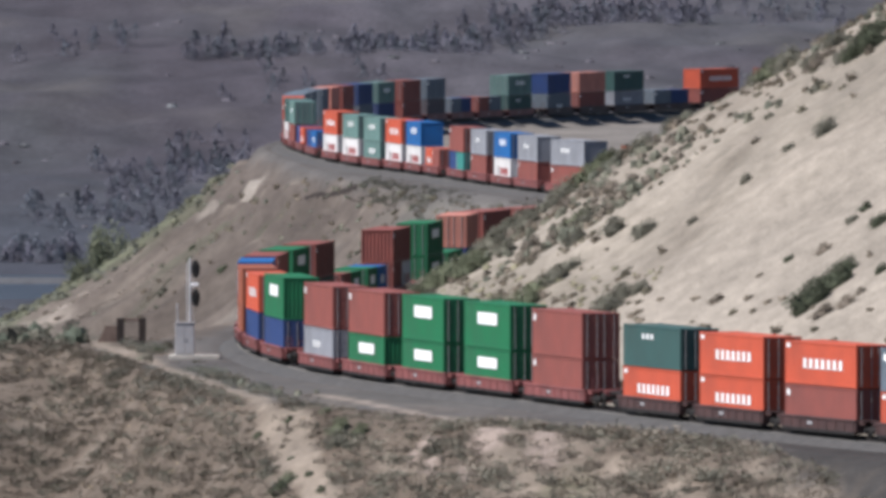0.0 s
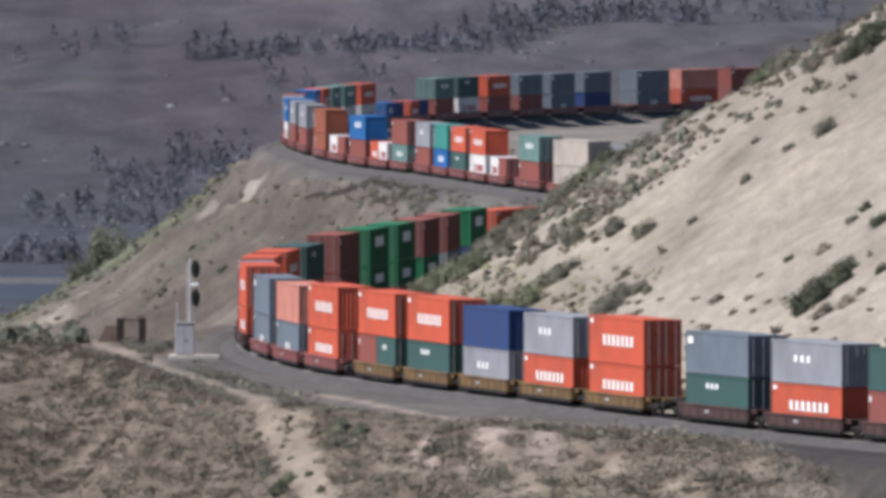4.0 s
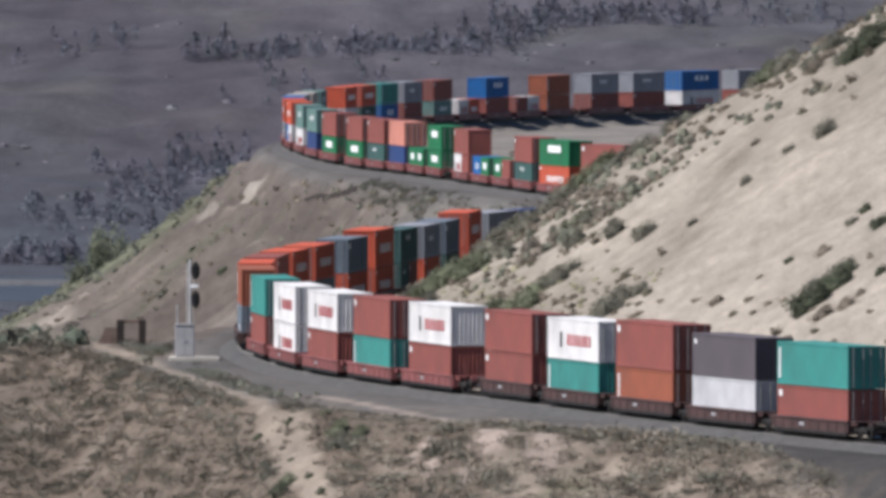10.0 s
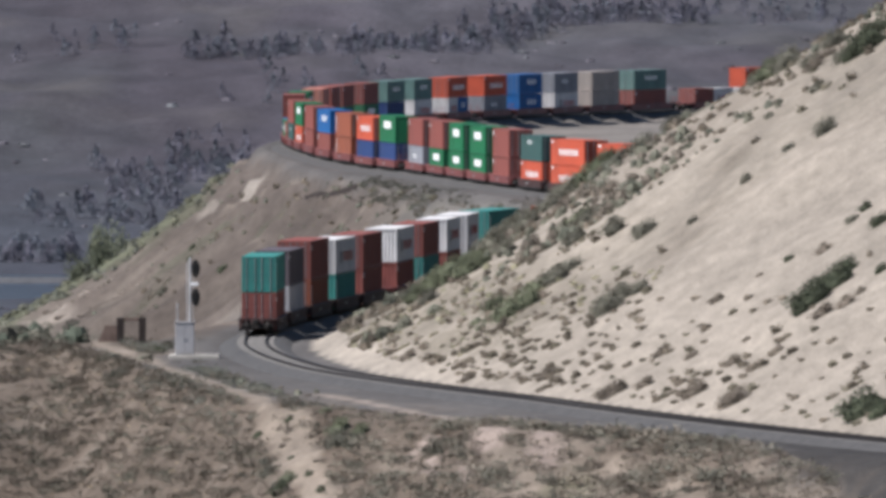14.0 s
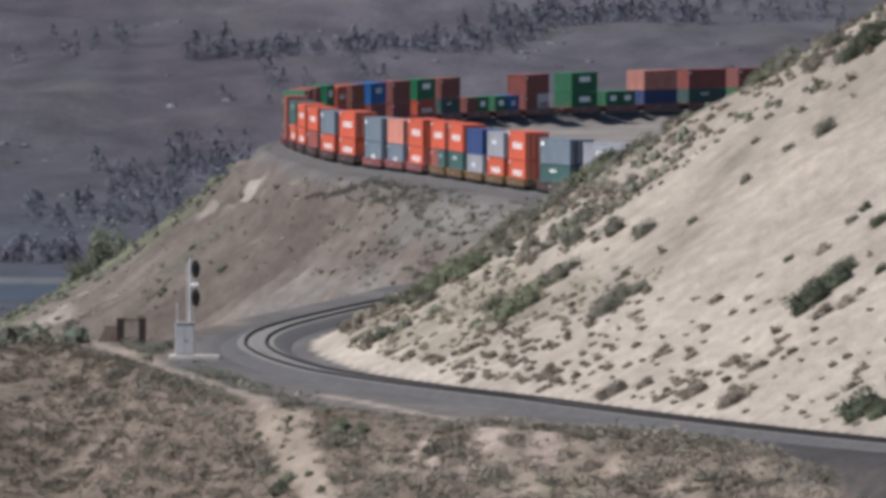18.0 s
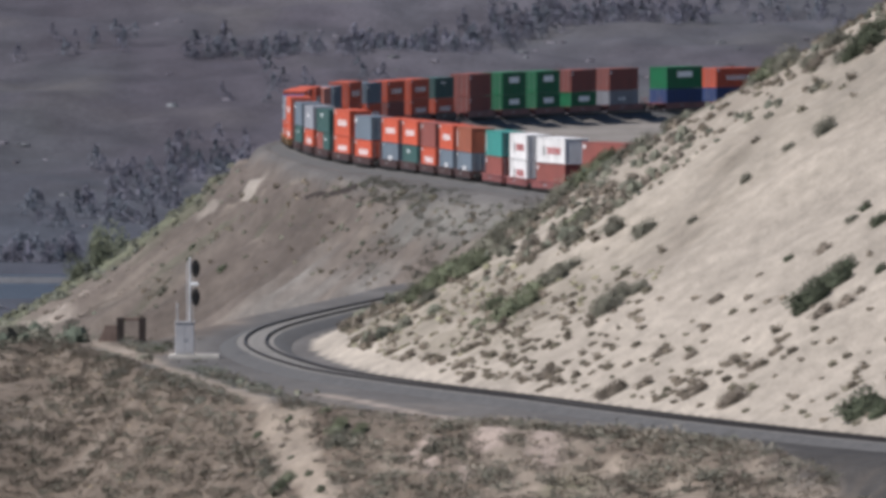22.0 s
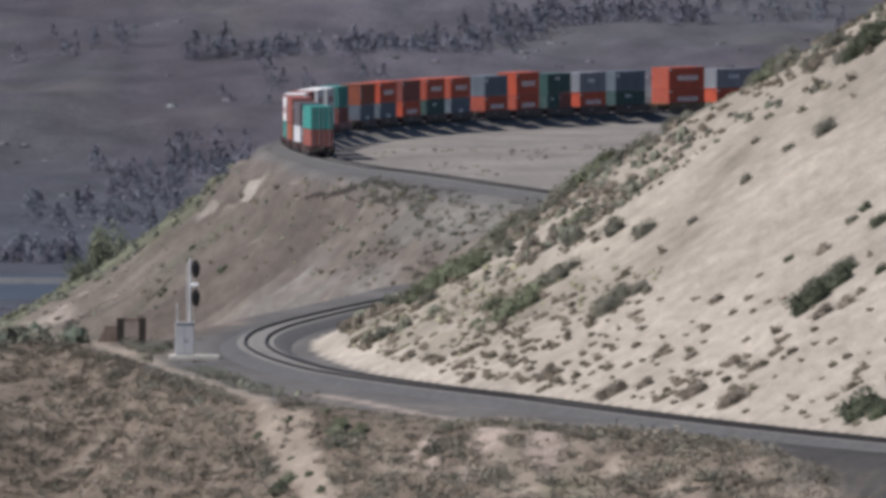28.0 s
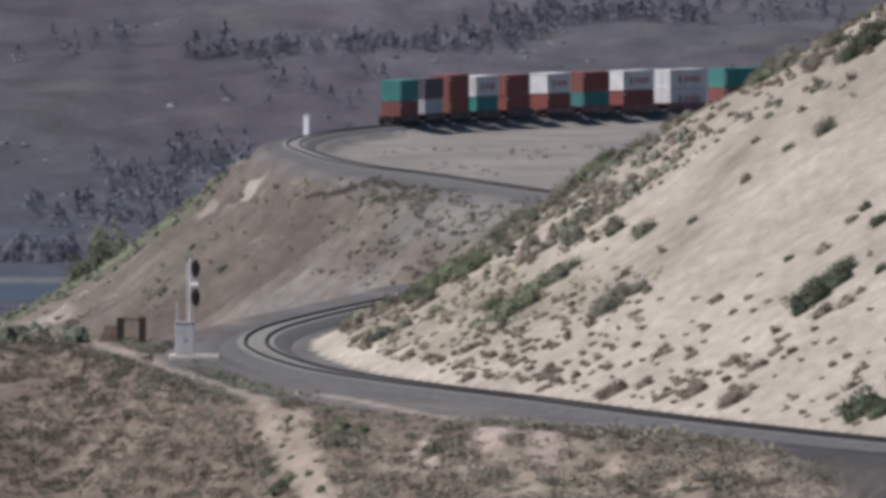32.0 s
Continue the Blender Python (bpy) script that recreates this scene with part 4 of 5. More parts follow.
def scatter(name, label, count, place, size, tints, seed, protos, category="shrub", tall=(0.8, 1.1)):
    """Many small plants as one object: place gives x, y and a wanted density; size a range in metres."""
    g = np.random.RandomState(seed)
    x, y, keep = place(g, count)
    x, y = x[keep], y[keep]
    d, along = beside_line(x, y)
    lip = lip_at(along, d)
    keep = (np.abs(lip) > 0.9) & (g.uniform(0, 1, len(x)) > 0.85 * bare_at(x, y))
    x, y, lip = x[keep], y[keep], lip[keep]
    z = land(x, y)[0]
    n = len(x)
    w = g.uniform(size[0], size[1], n) * g.uniform(0.7, 1.0, n) * np.where((lip > 0) & (lip < 5), 0.45, 1)
    hgt = w * g.uniform(tall[0], tall[1], n)
    a = g.uniform(0, 6.283, n)
    which = g.randint(0, len(protos), n)
    tint = np.array(tints)[g.randint(0, len(tints), n)] * (g.uniform(0.62, 1.05, n) * (1 + 0.4 * bumps(x, y, 8, 2, 111)))[:, None]
    pts, cols = [], []
    for k, proto in enumerate(protos):
        m = np.where(which == k)[0]
        c, s = np.cos(a[m])[:, None], np.sin(a[m])[:, None]
        px, py, pz = proto[:, 0][None], proto[:, 1][None], proto[:, 2][None]
        P = np.stack([x[m, None] + (px * c - py * s) * w[m, None], y[m, None] + (px * s + py * c) * w[m, None], z[m, None] - 0.04 + pz * hgt[m, None]], -1)
        pts.append(P.reshape(-1, 3))
        cols.append(np.repeat(tint[m], len(proto), 0))
    pts, cols = np.concatenate(pts), np.concatenate(cols)
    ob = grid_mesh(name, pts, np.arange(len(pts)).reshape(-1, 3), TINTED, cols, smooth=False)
    return tagged(ob, label, category, kind="stuff")




scrub = [clump(280 + i, 105, 0.075, 0.7, 9, loose=True) for i in range(9)]
small = [soft_bush(300 + i, 95, 0.085, 0.7, 6) for i in range(7)]
tuft = [soft_bush(330 + i, 60, 0.1, 0.6, 4) for i in range(6)]
SAGE = ((0.114, 0.0972, 0.078), (0.126, 0.1068, 0.087), (0.105, 0.102, 0.081), (0.15, 0.1248, 0.1008), (0.081, 0.0684, 0.054))
GREEN = ((0.12, 0.12, 0.093), (0.132, 0.129, 0.099), (0.105, 0.108, 0.084))
BROWN = ((0.12, 0.099, 0.0768), (0.096, 0.081, 0.0618), (0.108, 0.096, 0.0708), (0.144, 0.12, 0.093))


def on_shelf(g, n):
    x = g.uniform(-44, 40, n)
    f = 100 * g.uniform(0, 1, n) ** 1.15 - 2
    y = edge_y(x) - f
    d, s = beside_line(x, y)
    wash = wash_at(x, y, 0.0) > 0.3
    mid = np.interp(x, (-25.5, -21.8, -19, -14.1, -10.1, -8.5), (1212, 1181, 1156, 1105, 1067, 1052))
    dens = np.clip(0.7 + 0.9 * bumps(x, y * 0.6, 6, 3, 81), 0.05, 1)
    dens = np.where(wash, dens * 0.16, dens)
    dens = np.where((y > mid - 12) & (x < -10.5) & (x > -26), 0.0, dens)
    dens = dens * ballast_toe(x, f) * np.where(x > -6, 0.75, 1.0) * (1 - 0.75 * bank_at(x, y, f))
    return x, y, (g.uniform(0, 1, n) < dens) & (d < -6.6)


scatter("sagebrush", "low grey-green sagebrush covering the knolls below the track", 11500, on_shelf, (0.7, 2.3), SAGE, 11, scrub, tall=(0.5, 0.9))


scatter("dry_grass", "straw-coloured dry grass between the sagebrush", 4200, on_shelf, (0.3, 0.75), ((0.21, 0.168, 0.12), (0.186, 0.15, 0.114), (0.156, 0.129, 0.093)), 25, tuft, "grass", tall=(0.4, 0.7))


def on_right_knoll(g, n):
    x, f = g.uniform(-6.5, 27, n), 44 * g.uniform(0, 1, n) ** 1.2 - 3
    y = edge_y(x) - f
    d, s = beside_line(x, y)
    return x, y, (g.uniform(0, 1, n) < np.clip(0.55 + 0.8 * bumps(x, y, 3, 2, 103), 0.05, 1) * ballast_toe(x, f + 1) * (1 - 0.72 * bank_at(x, y, f)) * (1 - 0.9 * (wash_at(x, y, 0.0) > 0.2))) & (d < -6.0)


scatter("grey_sagebrush", "small grey-green sagebrush on the stony bank below the track", 2250, on_right_knoll, (0.9, 2.6), ((0.18, 0.165, 0.132), (0.204, 0.18, 0.144), (0.162, 0.1548, 0.123), (0.222, 0.186, 0.147)), 23, scrub, tall=(0.6, 0.9))
scatter("pale_stones", "pale stones and dry tufts between the sagebrush", 800, on_right_knoll, (0.3, 0.85), ((0.24, 0.204, 0.168), (0.216, 0.186, 0.156)), 24, tuft, "stones", tall=(0.3, 0.5))


def beside_trail(g, n):
    x = g.uniform(-24, -7.5, n)
    mid = np.interp(x, (-25.5, -21.8, -19, -14.1, -10.1, -8.5), (1212, 1181, 1156, 1105, 1067, 1052))
    side = g.uniform(0, 1, n) < 0.6
    y = mid + np.where(side, g.uniform(11, 26, n), -g.uniform(11, 28, n))
    d, s = beside_line(x, y)
    slab = np.hypot(x + 17.3, (y - 1174) * 0.2) < 3.2
    return x, y, (d < -6.4) & ~slab & (bumps(x, y * 0.4, 2.5, 2, 121) > -0.25) & (wash_at(x, y, 0.0) < 0.2)


scatter("trail_scrub", "dull blue-green sagebrush on both sides of the sandy trail", 760, beside_trail, (0.7, 1.9), ((0.126, 0.129, 0.108), (0.144, 0.141, 0.117), (0.156, 0.138, 0.108)), 27, scrub, tall=(0.6, 0.9))


def on_shelf_large(g, n):
    x, y, keep = on_shelf(g, n)
    return x, y, keep & (bumps(x, y, 9, 2, 93) > -0.1)


scatter("tall_sagebrush", "larger grey-green sagebrush clumps among the low scrub", 520, on_shelf_large, (1.4, 2.8), GREEN + SAGE, 18, scrub, tall=(0.5, 0.8))


def on_shelf_back(g, n):
    x, y = g.uniform(-46, -6.5, n), g.uniform(1068, 1222, n)
    mid = np.interp(x, (-25.5, -21.8, -19, -14.1, -10.1, -8.5), (1212, 1181, 1156, 1105, 1067, 1052))
    d, s = beside_line(x, y)
    f = edge_y(x) - y
    keep = (f < 0) & (d < -7.5) & ((y > mid + 10) | (x < -26)) & (g.uniform(0, 1, n) < np.clip(0.55 + bumps(x, y, 8, 2, 83), 0, 1))
    return x, y, keep & (np.hypot(x + 17.6, (y - 1174) * 0.2) > 3) & (np.hypot(x + 22.2, (y - 1207) * 0.15) > 2.4)


scatter("low_scrub", "dull green scrub along the edge of the shelf", 900, on_shelf_back, (0.5, 1.2), GREEN + SAGE, 12, small)


def on_shelf_left(g, n):
    x, y = g.uniform(-48, -25.5, n), g.uniform(1203, 1228, n)
    return x, y, g.uniform(0, 1, n) < np.clip(0.6 + bumps(x, y, 4, 2, 95), 0, 1)


scatter("green_scrub", "dull blue-green scrub on the rim of the shelf", 460, on_shelf_left, (1.2, 2.7), ((0.099, 0.114, 0.087), (0.114, 0.12, 0.093), (0.12, 0.114, 0.09)), 19, small)


def on_rim(g, n):
    x, y = g.uniform(-27, -14.5, n), g.uniform(1160, 1226, n)
    d, s = beside_line(x, y)
    mid = np.interp(x, (-25.5, -21.8, -19, -14.1, -10.1, -8.5), (1212, 1181, 1156, 1105, 1067, 1052))
    slab = (np.abs(x + 17.2) < 2.6) & (np.abs(y - 1174) < 9)
    post = (np.abs(x + 22.6) < 2.6) & (np.abs(y - 1207) < 1.2)
    return x, y, (d < -4.4) & (y > mid + 10) & ~slab & ~post & (g.uniform(0, 1, n) < np.clip(0.5 + bumps(x, y * 0.4, 3, 2, 127), 0, 1))


scatter("rim_scrub", "grey-brown scrub round the signal and the old timber portal", 330, on_rim, (0.6, 1.5), SAGE + GREEN[:2], 30, scrub, tall=(0.5, 0.8))


def on_bluff(g, n):
    s, d = g.uniform(-15, 300, n), 5 + 55 * g.uniform(0, 1, n) ** 1.3
    i = np.clip(((s - S0) / STEP).astype(int), 0, len(line_x) - 1)
    x, y = line_x[i] + d * np.cos(line_h[i]), line_y[i] - d * np.sin(line_h[i])
    dd, ss = beside_line(x, y)
    dens = np.clip(0.02 + 0.8 * bumps(x, y * 0.5, 5, 3, 85) + 0.28 * (dd < 15) * (ss > 25) + 0.45 * rise(100, 150, ss), 0.015, 1)
    dens = dens * (1 - 0.75 * rise(9, 14, x) * (dd < 34) * (dd > 12)) * (1 - 0.6 * rise(14, 20, x) * (dd < 30))
    return x, y, (g.uniform(0, 1, n) < dens) & (np.abs(dd - d) < 1.5) & (d > 6)


def on_crest(g, n):
    s, d = 168 + 150 * g.uniform(0, 1, n) ** 2.2, 6 + 24 * g.uniform(0, 1, n)
    i = np.clip(((s - S0) / STEP).astype(int), 0, len(line_x) - 1)
    x, y = line_x[i] + d * np.cos(line_h[i]), line_y[i] - d * np.sin(line_h[i])
    dd, ss = beside_line(x, y)
    dens = np.clip(0.35 + 0.9 * bumps(x, y * 0.5, 9, 2, 91) + 0.3 * rise(210, 250, ss), 0, 1)
    return x, y, (g.uniform(0, 1, n) < dens) & (np.abs(dd - d) < 1.5)


scatter("crest_scrub", "grey-green and yellow-green scrub along the crest of the spur", 900, on_crest, (0.8, 2.0), GREEN + SAGE[:2], 17, small)
scatter("bluff_scrub", "small dry brown tufts dotted over the pale bluff", 3900, on_bluff, (0.6, 1.45), BROWN, 13, tuft)


def on_skyline(g, n):
    s, d = g.uniform(160, 238, n), 18 + 28 * g.uniform(0, 1, n)
    i = np.clip(((s - S0) / STEP).astype(int), 0, len(line_x) - 1)
    x, y = line_x[i] + d * np.cos(line_h[i]), line_y[i] - d * np.sin(line_h[i])
    return x, y, g.uniform(0, 1, n) < np.clip(0.3 + 1.1 * bumps(x, y * 0.3, 6, 2, 129), 0, 1)


scatter("skyline_scrub", "dull green and brown tufts along the skyline of the bluff", 1100, on_skyline, (0.4, 1.3), GREEN + BROWN[:2], 31, small)


def on_nose(g, n):
    s, d = g.uniform(92, 190, n), 5.8 + 13 * g.uniform(0, 1, n)
    i = np.clip(((s - S0) / STEP).astype(int), 0, len(line_x) - 1)
    x, y = line_x[i] + d * np.cos(line_h[i]), line_y[i] - d * np.sin(line_h[i])
    dd, ss = beside_line(x, y)
    return x, y, (g.uniform(0, 1, n) < np.clip(0.45 + 0.8 * bumps(x, y * 0.5, 4, 2, 125), 0, 1) * rise(95, 125, ss)) & (np.abs(dd - d) < 1.5)


scatter("nose_scrub", "low olive and straw-coloured tufts on the nose of the bluff", 760, on_nose, (0.4, 1.1), ((0.18, 0.171, 0.114), (0.162, 0.144, 0.108), (0.198, 0.18, 0.12), (0.144, 0.12, 0.09)), 29, tuft, tall=(0.6, 0.9))


def at_foot(g, n):
    s, d = g.uniform(8, 130, n), 5.3 + 11 * g.uniform(0, 1, n) ** 1.2
    i = np.clip(((s - S0) / STEP).astype(int), 0, len(line_x) - 1)
    x, y = line_x[i] + d * np.cos(line_h[i]), line_y[i] - d * np.sin(line_h[i])
    return x, y, g.uniform(0, 1, n) < np.clip(0.4 + 0.8 * bumps(x, y * 0.5, 4, 2, 101) + 0.2 * rise(40, 90, s), 0, 1)


scatter("foot_tufts", "dark brown tufts along the foot of the pale bluff", 460, at_foot, (0.7, 1.4), BROWN, 22, small, tall=(0.5, 0.75))


def on_slope(g, n):
    s, d = g.uniform(690, 1100, n), -(7.5 + 45 * g.uniform(0, 1, n) ** 1.4)
    i = np.clip(((s - S0) / STEP).astype(int), 0, len(line_x) - 1)
    x, y = line_x[i] + d * np.cos(line_h[i]), line_y[i] - d * np.sin(line_h[i])
    dd, ss = beside_line(x, y)
    dens = np.clip(0.16 + 0.6 * bumps(x, y * 0.4, 12, 2, 87) + 0.6 * (dd > -18) * (ss < 850) + 0.5 * rise(22, 40, -dd), 0.02, 1)
    return x, y, (g.uniform(0, 1, n) < dens) & (np.abs(dd - d) < 2)


def on_terrace(g, n):
    s = 742 + 150 * g.uniform(0, 1, n) ** 2.0
    d = -(6.8 + np.where(s < 800, 13.0, 2.5) * g.uniform(0, 1, n) ** 1.2)
    i = np.clip(((s - S0) / STEP).astype(int), 0, len(line_x) - 1)
    x, y = line_x[i] + d * np.cos(line_h[i]), line_y[i] - d * np.sin(line_h[i])
    dens = np.clip(0.45 + 0.9 * bumps(x, y * 0.4, 7, 2, 97) - 0.4 * rise(850, 900, s), 0, 1)
    return x, y, g.uniform(0, 1, n) < dens


scatter("terrace_scrub", "grey-green scrub on the terrace below the upper track", 620, on_terrace, (0.8, 2.2), ((0.096, 0.096, 0.081), (0.108, 0.105, 0.087), (0.12, 0.108, 0.09)), 20, scrub)


def on_spur_edge(g, n):
    s, d = g.uniform(998, 1085, n), -(4.5 + 30 * g.uniform(0, 1, n))
    i = np.clip(((s - S0) / STEP).astype(int), 0, len(line_x) - 1)
    x, y = line_x[i] + d * np.cos(line_h[i]), line_y[i] - d * np.sin(line_h[i])
    return x, y, g.uniform(0, 1, n) < np.clip(0.5 + 0.9 * bumps(s, d, 6, 2, 123), 0, 1) * rise(6, 9, -d)


scatter("spur_scrub", "green and yellow-green scrub along the edge of the spur", 1300, on_spur_edge, (0.8, 2.1), ((0.102, 0.105, 0.081), (0.108, 0.108, 0.084), (0.093, 0.095, 0.079), (0.12, 0.12, 0.085)), 28, small, tall=(0.5, 0.8))


def on_scarp(g, n):
    s, d = g.uniform(925, 985, n), -g.uniform(19, 29, n)
    i = np.clip(((s - S0) / STEP).astype(int), 0, len(line_x) - 1)
    x, y = line_x[i] + d * np.cos(line_h[i]), line_y[i] - d * np.sin(line_h[i])
    return x, y, bumps(x, y * 0.5, 5, 2, 113) > 0.05


scatter("pale_rubble", "pale lumps of silt along the foot of the slope", 260, on_scarp, (0.7, 1.9), ((0.216, 0.186, 0.159), (0.18, 0.153, 0.129), (0.156, 0.129, 0.108)), 26, tuft, "rubble", tall=(0.3, 0.5))


def on_plateau(g, n):
    x, y = g.uniform(-14, 34, n), g.uniform(1800, 1990, n)
    d, s = beside_line(x, y)
    return x, y, (d > 6) & (s > 760) & (bumps(x, y * 0.3, 8, 2, 99) > 0.15)


scatter("plateau_tufts", "sparse dry tufts on the flat ground inside the bend", 420, on_plateau, (0.4, 1.1), BROWN + SAGE, 21, tuft, tall=(0.5, 0.8))
scatter("slope_scrub", "thin green and brown scrub on the slope under the upper bend", 2600, on_slope, (0.5, 1.5), BROWN + GREEN, 14, tuft)


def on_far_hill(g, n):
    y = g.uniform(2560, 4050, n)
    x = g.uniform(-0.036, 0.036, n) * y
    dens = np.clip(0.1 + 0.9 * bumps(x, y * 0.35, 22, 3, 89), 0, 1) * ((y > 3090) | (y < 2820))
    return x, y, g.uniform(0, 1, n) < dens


# brush tints lifted towards purple-grey to carry the haze of distance
scatter("valley_brush", "dark brush over the far hillside, tinted purple-grey for haze", 2600, on_far_hill, (1.8, 4.2), ((0.114, 0.105, 0.12), (0.12, 0.111, 0.123), (0.108, 0.111, 0.117)), 15, tuft, tall=(0.35, 0.6))
poles = [clump(360 + i, 190, 0.1, 1.0, 8, True) for i in range(5)]


def far_woods(g, n):
    """Belts of trees across the far hillside: number of trees, one end, the other end, half depth."""
    belts = ((50, -54.9, 3628, -25.9, 3628, 15), (170, -22.3, 3628, 27.1, 3766, 27), (70, 9.5, 3758, 58.4, 3758, 19),
             (44, -55.3, 3356, -38.5, 3356, 27), (46, -64.7, 3270, -50.6, 3270, 25), (70, -81.0, 3100, -67.6, 3100, 6),
             (20, -79.2, 3194, -51.5, 3194, 24), (14, -92.2, 3668, -66.5, 3668, 23), (40, 27.1, 3770, 90.0, 3770, 22),
             (8, -69.4, 3338, -57.2, 3338, 3), (14, -47.5, 3526, -9.9, 3526, 17))
    xs, ys = [], []
    for count, xa, ya, xb, yb, deep in belts:
        count = int(count * 1.4)
        f = g.uniform(0, 1, count)
        xs.append(xa + (xb - xa) * f)
        ys.append(ya + (yb - ya) * f + g.normal(size=count) * deep)
    x, y = np.concatenate(xs), np.concatenate(ys)
    return x, y, np.ones(len(x), bool)


# tree tints paler and bluer than leaves, haze included in the colour
scatter("far_woods", "dark belts of trees on the far hillside, tints greyed for haze", 10, far_woods, (2.2, 4.6), ((0.128, 0.125, 0.154), (0.132, 0.128, 0.154), (0.118, 0.127, 0.148)), 16, poles, "woods", tall=(0.7, 1.3))


# willows on the valley floor, seen over the spur
def tree(x, y, height, spread_, seed, label):
    z = float(land(np.array([x]), np.array([y]))[0][0])
    root = tagged(new("tree"), label, "tree", "trees on the valley floor")
    root.matrix_basis = pose(x, y, z)
    g = random.Random(seed)
    bm = bmesh.new()
    tube(bm, (0, 0, -0.3), (0.2, 0, height * 0.45), 0.32, 8, 0.18)
    for i in range(6):
        a = i * 1.05 + g.uniform(0, 0.5)
        tube(bm, (0.15, 0, height * 0.35), (spread_ * 0.3 * math.cos(a), spread_ * 0.3 * math.sin(a), height * g.uniform(0.6, 0.8)), 0.13, 6, 0.04)
    part("trunk", bm, BARK, root)
    tris = clump(seed, 5200, 0.032, 1.0, 16) * np.array((spread_, spread_, height * 0.85)) + np.array((0, 0, height * 0.18))
    share("crown", leaf_mesh("crown", tris, LEAF["y"]), root)
    return root


for n_, (tx, ty, th, ts) in enumerate(((-53.0, 2700, 19, 7.5), (-57.0, 2690, 13, 7), (-50.0, 2720, 16, 6))):
    tree(tx, ty, th, ts, 500 + n_, "pale green broad-crowned tree on the valley floor")

# ---- river ----
WATER = material("river_water", (0.036, 0.0384, 0.0432), (0.027, 0.03, 0.0348), 0.45, 0, 6, 0.6, 8, 0.12)
wx, wy = np.meshgrid(np.linspace(-500, 500, 41), np.linspace(2830, 3075, 12))
wi = np.arange(wx.size).reshape(wx.shape)
wq = np.stack([wi[:-1, :-1], wi[:-1, 1:], wi[1:, 1:], wi[1:, :-1]], -1).reshape(-1, 4)
tagged(grid_mesh("water", np.stack([wx.ravel(), wy.ravel(), np.full(wx.size, -41.5)], 1), wq, WATER), "grey slow river on the valley floor", "river", kind="structure")


# ---- lineside things ----
def ground_at(x, y):
    return float(land(np.array([x]), np.array([y]))[0][0])


def block_signal(x, y):
    z = ground_at(x, y)
    slab = tagged(new("concrete_slab"), "pale flat concrete foundation slab beside the track", "slab")
    slab.matrix_basis = pose(x, y, z)
    bm = bmesh.new()
    box(bm, -1.2, 2.3, -1.6, 1.6, -0.4, 0.22, 0.03)
    part("slab_body", bm, CONCRETE, slab)
    root = tagged(new("railway_signal"), "tall galvanised railway signal mast with two black signal heads", "signal")
    root.matrix_basis = pose(x, y, z + 0.22)
    bm = bmesh.new()
    tube(bm, (0.24, 0, 0), (0.24, 0, 6.6), 0.1, 12, 0.085)
    tube(bm, (0.24, 0, 6.6), (0.24, 0, 6.7), 0.09, 12, 0.02)
    part("mast", bm, GALV, root)
    bm = bmesh.new()
    tube(bm, (0.24, 0, 0), (0.24, 0, 0.25), 0.2, 12, 0.16)
    part("mast_base", bm, GALV, root)
    for hz in (5.95, 3.95):
        bm = bmesh.new()
        m = pose(0.64, -0.12, hz, 90) @ Matrix.Diagonal((0.30, 0.62, 1, 1))
        bmesh.ops.create_cone(bm, cap_ends=True, segments=28, radius1=1, radius2=1, depth=0.04, matrix=m)
        head = part("signal_head", bm, BLACK, root, "black oval signal head")
        for lz in (-0.3, 0, 0.3):
            bm = bmesh.new()
            tube(bm, (0.64, -0.15, hz + lz), (0.64, -0.34, hz + lz + 0.02), 0.125, 14, 0.12)
            part("hood", bm, BLACK, head)
            bm = bmesh.new()
            tube(bm, (0.64, -0.335, hz + lz), (0.64, -0.348, hz + lz), 0.1, 14)
            part("lens", bm, LENS, head, "dark glass lens")
        bm = bmesh.new()
        box(bm, 0.5, 0.78, -0.1, 0.12, hz - 0.42, hz + 0.42, 0.03)
        part("lamp_housing", bm, BLACK, head)
        bm = bmesh.new()
        box(bm, 0.24, 0.56, -0.05, 0.05, hz - 0.06, hz + 0.06)
        part("bracket", bm, GALV, root)
    bm = bmesh.new()
    box(bm, 0.3, 0.82, -0.2, 0.1, 4.76, 4.98, 0.02)
    part("number_plate_box", bm, WHITE, root, "small white box")
    for rx in (-0.06, 0.42):
        bm = bmesh.new()
        tube(bm, (0.24 + rx - 0.18, 0.28, 0.1), (0.24 + rx - 0.18, 0.28, 6.4), 0.022, 6)
        part("ladder_rail", bm, GALV, root)
    for i in range(20):
        bm = bmesh.new()
        tube(bm, (0.0, 0.28, 0.3 + i * 0.31), (0.48, 0.28, 0.3 + i * 0.31), 0.014, 5)
        part("ladder_rung", bm, GALV, root)
    cab = tagged(new("relay_cabinet"), "light grey metal relay cabinet on a concrete slab", "cabinet")
    cab.matrix_basis = pose(x - 0.1, y - 0.6, z + 0.22)
    bm = bmesh.new()
    box(bm, -0.66, 0.66, -0.4, 0.4, 0.0, 2.2, 0.02)
    part("cabinet_body", bm, CABIN, cab)
    for dx in (-0.32, 0.32):
        bm = bmesh.new()
        box(bm, dx - 0.3, dx + 0.3, -0.43, -0.4, 0.12, 2.08, 0.01)
        d_ = part("cabinet_door", bm, CABIN, cab)
        bm = bmesh.new()
        box(bm, dx * 0.3 - 0.02, dx * 0.3 + 0.02, -0.47, -0.43, 1.0, 1.2)
        part("handle", bm, GALV, d_)
    bm = bmesh.new()
    box(bm, -0.72, 0.72, -0.48, 0.46, 2.2, 2.27, 0.02)
    part("cabinet_roof", bm, CABIN, cab)
